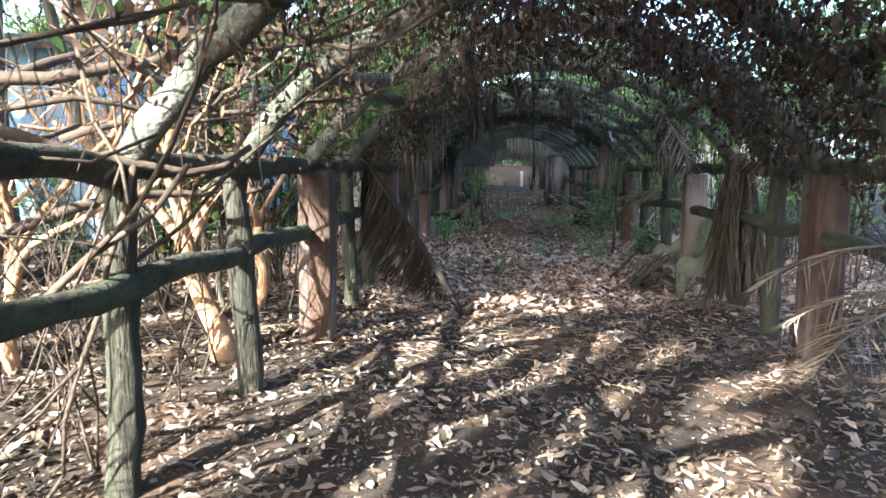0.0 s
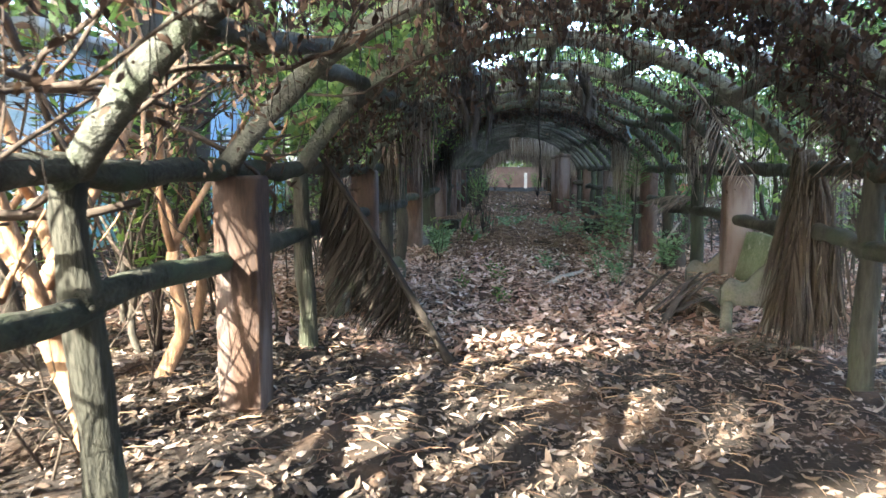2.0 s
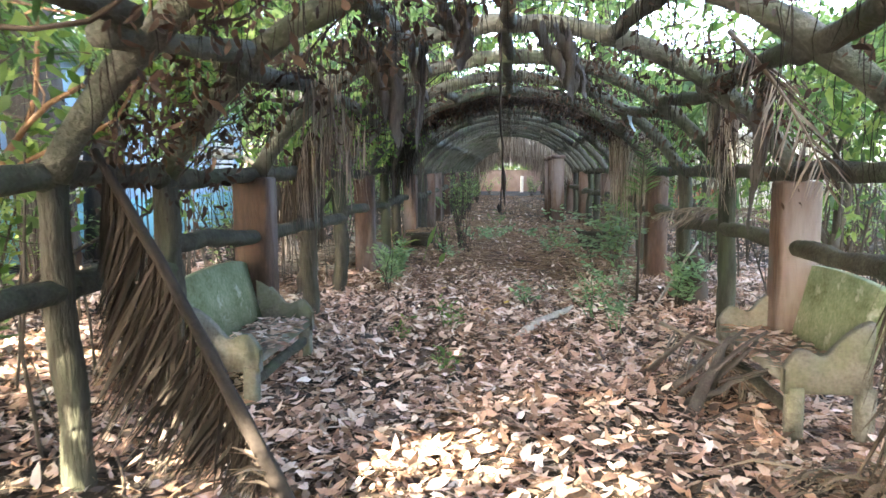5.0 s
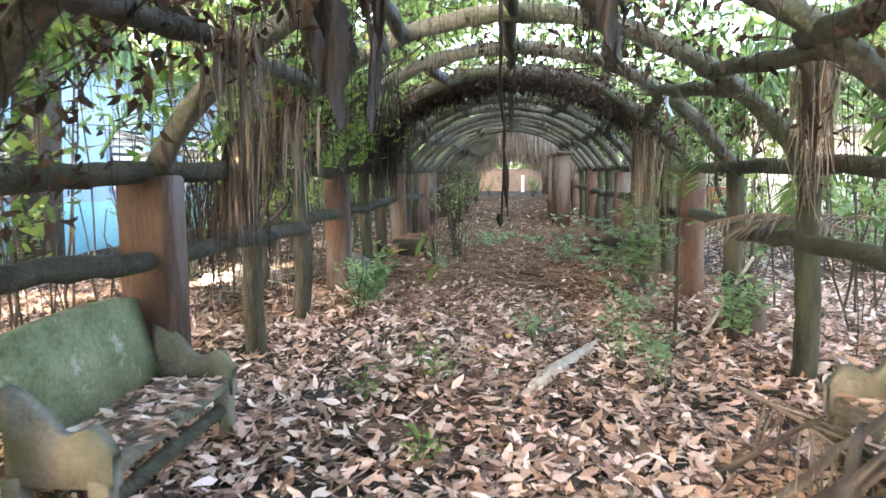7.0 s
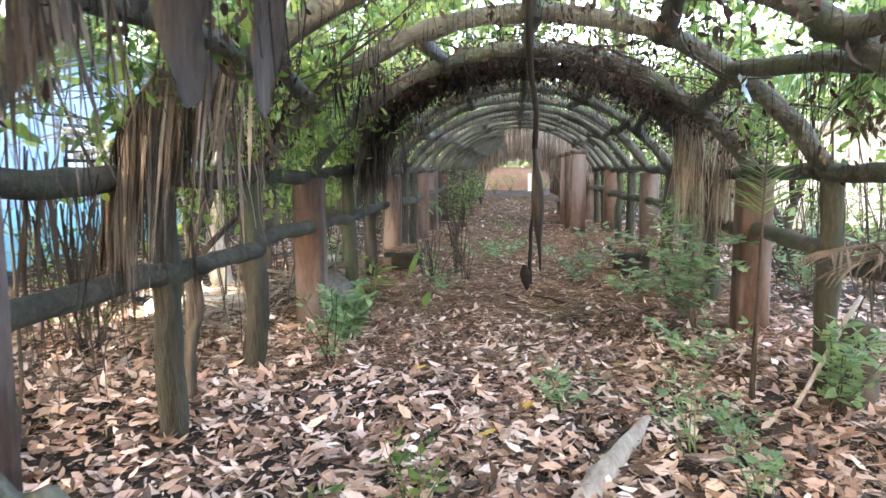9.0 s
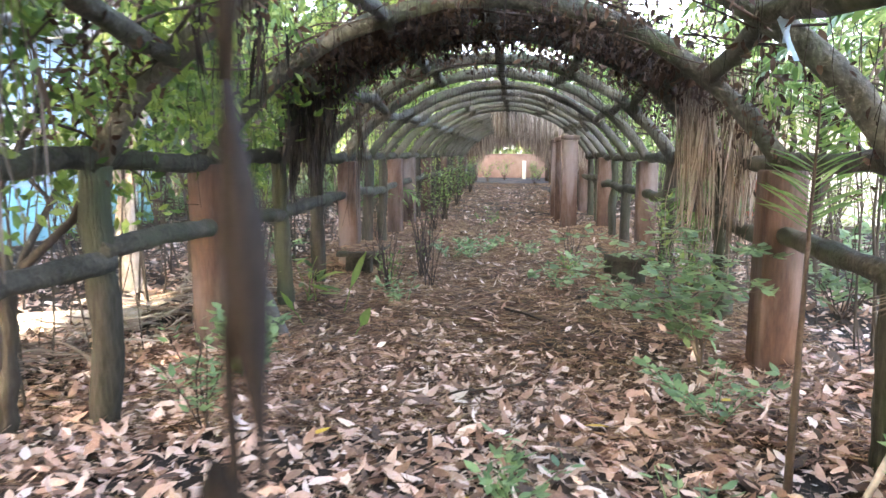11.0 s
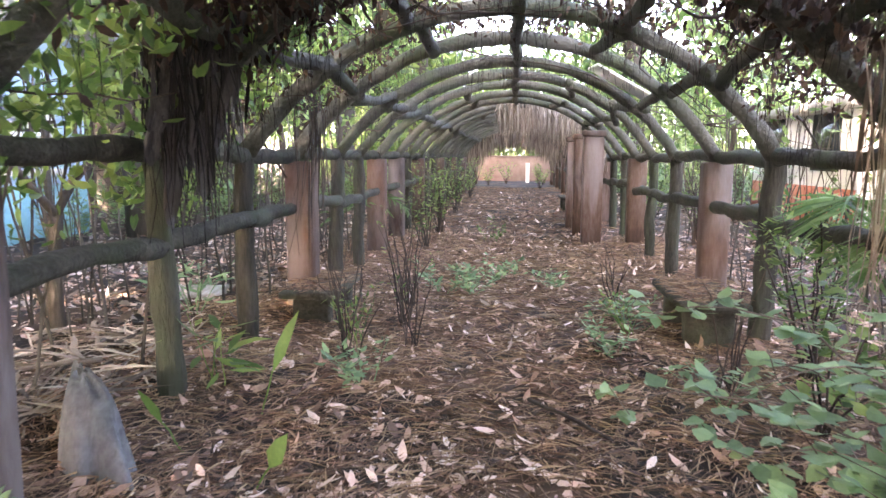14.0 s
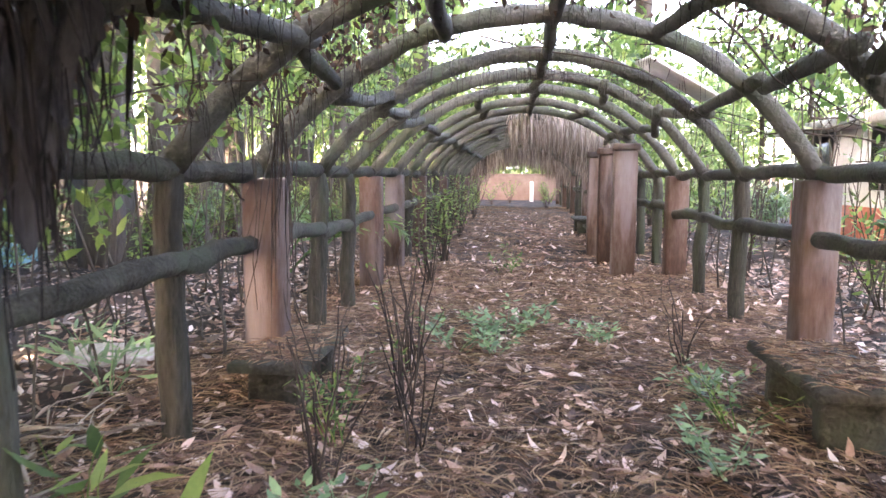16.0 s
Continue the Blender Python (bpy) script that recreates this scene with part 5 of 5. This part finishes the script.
# ---- houses ----
def house(x0, x1, y0, y1, h, wall_mat, band_mat, label, face):
    ob = thing("house", label=label, category="house")
    g = Geo()
    box(g, (x0, y0, -0.1), (x1, y1, h), 0.02)
    part("wall", g, wall_mat, ob, smooth=False)
    g = Geo()
    xf = x1 if face > 0 else x0
    box(g, (xf - 0.03, y0 + 0.05, -0.05), (xf + 0.03, y1 - 0.05, 1.0), 0.01)
    part("plinth", g, band_mat, ob, smooth=False)
    g = Geo()
    box(g, (x0 - 0.5, y0 - 0.5, h), (x1 + 0.5, y1 + 0.5, h + 0.18), 0.03)
    part("roof", g, M_ROOF, ob, smooth=False)
    n = max(1, int((y1 - y0) / 2.6))
    for k in range(n):
        yc = y0 + (k + 0.5) * (y1 - y0) / n
        g = Geo()
        box(g, (xf - 0.04, yc - 0.6, 1.3), (xf + 0.05, yc + 0.6, 2.4), 0.01)
        win = part("window", g, M_GLASS, ob, "dark louvred window", smooth=False)
        for q in range(7):
            g = Geo()
            box(g, (xf + 0.04, yc - 0.6, 1.34 + q * 0.15), (xf + 0.09, yc + 0.6, 1.43 + q * 0.15), 0.006)
            part("slat", g, M_WHITE, win, smooth=False)
        g = Geo()
        box(g, (xf + 0.02, yc - 0.72, 1.18), (xf + 0.12, yc + 0.72, 1.28), 0.01)
        part("sill", g, M_WHITE, ob, smooth=False)
    return ob


house(-12, -7.2, 12.5, 25.0, 3.6, M_BLUE, M_CYAN, "light blue house with louvred windows among trees", 1)
house(6.6, 10.0, 25.5, 31, 2.4, M_WHITE, M_RED, "white hut with faded red lower wall", -1)
end_wall = thing("end_wall", label="pink clay-coloured wall closing the far end", category="wall")
g = Geo()
box(g, (-2.6, 58.0, -0.1), (4.2, 58.3, 1.5), 0.02)
part("wall", g, M_CLAY, end_wall, smooth=False)
g = Geo()
box(g, (-2.7, 57.95, 1.5), (4.3, 58.35, 1.6), 0.02)
part("coping", g, M_CLAY, end_wall, smooth=False)
g = Geo()
box(g, (1.35, 55.6, -0.1), (1.57, 55.8, 1.15), 0.02)
post = tagged(part("white_pier", g, M_WHITE, None, "white pier at the far end of the walk", smooth=False), category="pier")


# ---- woods ----
def crown_geo(count, clumps, radius, height, size):
    g = Geo()
    c = rng.normal(size=(clumps, 3)) * np.array([radius, radius, height]) * 0.5
    k = rng.integers(0, clumps, count)
    pos = c[k] + rng.normal(size=(count, 3)) * np.array([0.42, 0.42, 0.28]) * radius * 0.45
    ln = rng.uniform(*size, count)
    leaves(g, pos, rng.normal(size=(count, 3)) + (0, 0, -0.3), rng.normal(size=(count, 3)) * 0.7 + (0, 0, 1), ln, ln * 0.45, 0.15)
    return g


def forest_tree(h, r, crown_r, count, size, mat, deep=0.42):
    ob = thing("tree", label="slender forest tree with a loose green crown", category="tree", group="trees round the pergola")
    g = Geo()
    tube(g, bend((0, 0, -0.2), (rng.normal() * 0.3, rng.normal() * 0.3, h), 12, 0, 0.06), np.linspace(r * 1.3, r * 0.5, 12), 9, 0.05)
    for k in range(5):
        z = h * rng.uniform(0.5, 0.95)
        th = rng.uniform(0, 6.28)
        branch(g, (0, 0, z), (np.cos(th), np.sin(th), 0.6), crown_r * 0.9, r * 0.4, 1, 0.6, 0, 6, 5)
    part("trunk", g, M_TRUNK, ob)
    cg = crown_geo(count, 22, crown_r, h * deep, size)
    crown = part("crown", cg, mat, ob)
    crown.location = (0, 0, h * 0.88)
    return ob


rng = np.random.default_rng(21)
kinds = [forest_tree(5.5, 0.07, 1.9, 1700, (0.14, 0.3), M_CANOPY), forest_tree(7.0, 0.1, 2.3, 2000, (0.16, 0.32), M_CANOPY), forest_tree(4.2, 0.05, 1.5, 1300, (0.12, 0.24), M_GREEN), forest_tree(6.2, 0.08, 2.0, 1700, (0.14, 0.28), M_GREEN)]
spots = []
for k in range(900):
    x, y = rng.uniform(-22, 24), rng.uniform(-14, 70)
    if -3.2 < x < 4.6 and y < 66:
        continue
    if -13 < x < -6.0 and 11.5 < y < 26 or 4.2 < x < 9.3 and 23.5 < y < 32:
        continue
    if -14 < x < 3 and -14 < y < 6.8:
        continue
    if -6.6 < x < -3 and 9 < y < 22 and rng.uniform() < 0.75:
        continue
    if all((x - a) ** 2 + (y - b) ** 2 > 2.0 ** 2 for a, b in spots):
        spots.append((x, y))
for k, (x, y) in enumerate(spots[:145]):
    s = rng.uniform(0.8, 1.25)
    m = Matrix.LocRotScale((x, y, 0), Euler((0, 0, rng.uniform(0, 6.28))), (s, s, s))
    if k < len(kinds):
        kinds[k].matrix_basis = m
    else:
        copy_thing(kinds[k % 4], m)

# unseen tall trees, added to shade the walk; low sun reaches its first stretch under their flat crowns
shade_trees = [forest_tree(15.0, 0.2, 3.0, 4800, (0.26, 0.55), M_CANOPY, 0.2), forest_tree(19.0, 0.22, 3.2, 4800, (0.28, 0.6), M_CANOPY, 0.2)]
for row, (y0, xs) in enumerate(((-8.2, (-11.2, -9.7, -6.5, -5.0, -2.6)), (-11.4, (-13.5, -11.6, -7.4, -5.2)))):
    for k, x in enumerate(xs):
        m = Matrix.LocRotScale((x, y0 + 0.5 * (k % 2), 0), Euler((0, 0, rng.uniform(0, 6.28))), (1, 1, 1.08))
        if k == 0:
            shade_trees[row].matrix_basis = m
        else:
            copy_thing(shade_trees[row], m)

# tall trees added to block the sun; those behind the start stay unseen
tall = [forest_tree(14.0, 0.2, 3.6, 3800, (0.28, 0.6), M_CANOPY), forest_tree(12.5, 0.17, 3.2, 3400, (0.28, 0.55), M_CANOPY)]
stands = [(x, y) for y in (-8.0, -11.5) for x in np.arange(-18, 9, 3.0) if not (y > -9 and -12 < x < 0) and not -20 < x < -5] + [(x, y) for x in (-6.2, -9.4, -13.0) for y in np.arange(-2.0, 38, 3.3)] + [(-4.6, 44.0), (-4.4, 48.5), (-4.8, 53.0), (5.6, 47.0), (5.8, 54.0), (-3.6, 40.0)]
n = 0
for x, y in stands:
    s = 1.75 if y < -12 else rng.uniform(1.75, 1.9) if y < -5 and -14 < x < 1 else rng.uniform(1.4, 1.5) if y < -5 else rng.uniform(0.92, 1.15)
    px, py = (x, y) if y < -12 else (x + rng.normal() * 0.6, y + rng.normal() * 0.6)
    if -12.7 < px < -6.5 and 11.8 < py < 25.6 or (px > -9.9 and -7 < py < 5):
        continue
    m = Matrix.LocRotScale((px, py, 0), Euler((0, 0, rng.uniform(0, 6.28))), (s, s, s))
    if n < 2:
        tall[n].matrix_basis = m
    else:
        copy_thing(tall[n % 2], m)
    n += 1

# woods closing the far end
g = Geo()
n = 18000
pos = np.stack([rng.uniform(-16, 18, n), rng.uniform(65, 71, n), rng.uniform(0, 1, n) ** 1.2 * 9], 1)
ln = rng.uniform(0.3, 0.7, n)
leaves(g, pos, rng.normal(size=(n, 3)) + (0, 0, -0.3), rng.normal(size=(n, 3)) + (0, -0.6, 0.5), ln, ln * 0.5, 0.15)
tagged(part("far_woods", g, M_CANOPY), "dense green woods beyond the end of the walk", "woods", kind="stuff")

# leafy bushes outside the fence behind the first bench
for x, y, h in ((-2.6, 7.2, 2.5), (-3.3, 7.0, 3.0), (-2.5, 8.3, 2.3), (-3.6, 8.6, 2.9)):
    plant("shrub", x, y, 9, h, 0.8, 60, (0.08, 0.15), M_GREEN, "tall leafy green bush behind the fence", 0.4)

shrubs = []
for k in range(4):
    shrubs.append(plant("undergrowth_shrub", 0, 0, 10, (1.3, 1.8, 1.0, 2.2)[k], (0.7, 0.7, 0.6, 0.6)[k], 30, (0.07, 0.16), (M_GREEN, M_CANOPY, M_GREEN_SOFT, M_GREEN)[k], "dense green undergrowth shrub outside the fence", (0.4, 0.35, 0.5, 0.16)[k], "undergrowth outside the fence"))
count = 0
for k in range(400):
    left = rng.uniform() < 0.5
    x = rng.uniform(-7.5, -2.6) if left else rng.uniform(3.7, 9)
    y = rng.uniform(6, 50)
    if -13 < x < -6.6 and 12 < y < 25.5 or 4.4 < x < 9 and 24 < y < 31.5:
        continue
    if left and (y < 8 or (13.5 < y < 18 and x > -4) or (9 < y < 22 and rng.uniform() < 0.7)):
        continue
    m = Matrix.LocRotScale((x, y, 0), Euler((0, 0, rng.uniform(0, 6.28))), (1, 1, rng.uniform(0.8, 1.3)))
    if count < 4:
        shrubs[count].matrix_basis = m
    else:
        copy_thing(shrubs[count % 4], m)
    count += 1
    if count > 170:
        break


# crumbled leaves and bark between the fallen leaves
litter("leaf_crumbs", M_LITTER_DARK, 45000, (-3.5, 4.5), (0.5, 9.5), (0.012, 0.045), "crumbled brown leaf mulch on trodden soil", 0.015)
litter("leaf_crumbs", M_LITTER, 25000, (-3.5, 4.5), (8.0, 16.5), (0.015, 0.05), "crumbled dry leaf mulch between the leaves", 0.03)
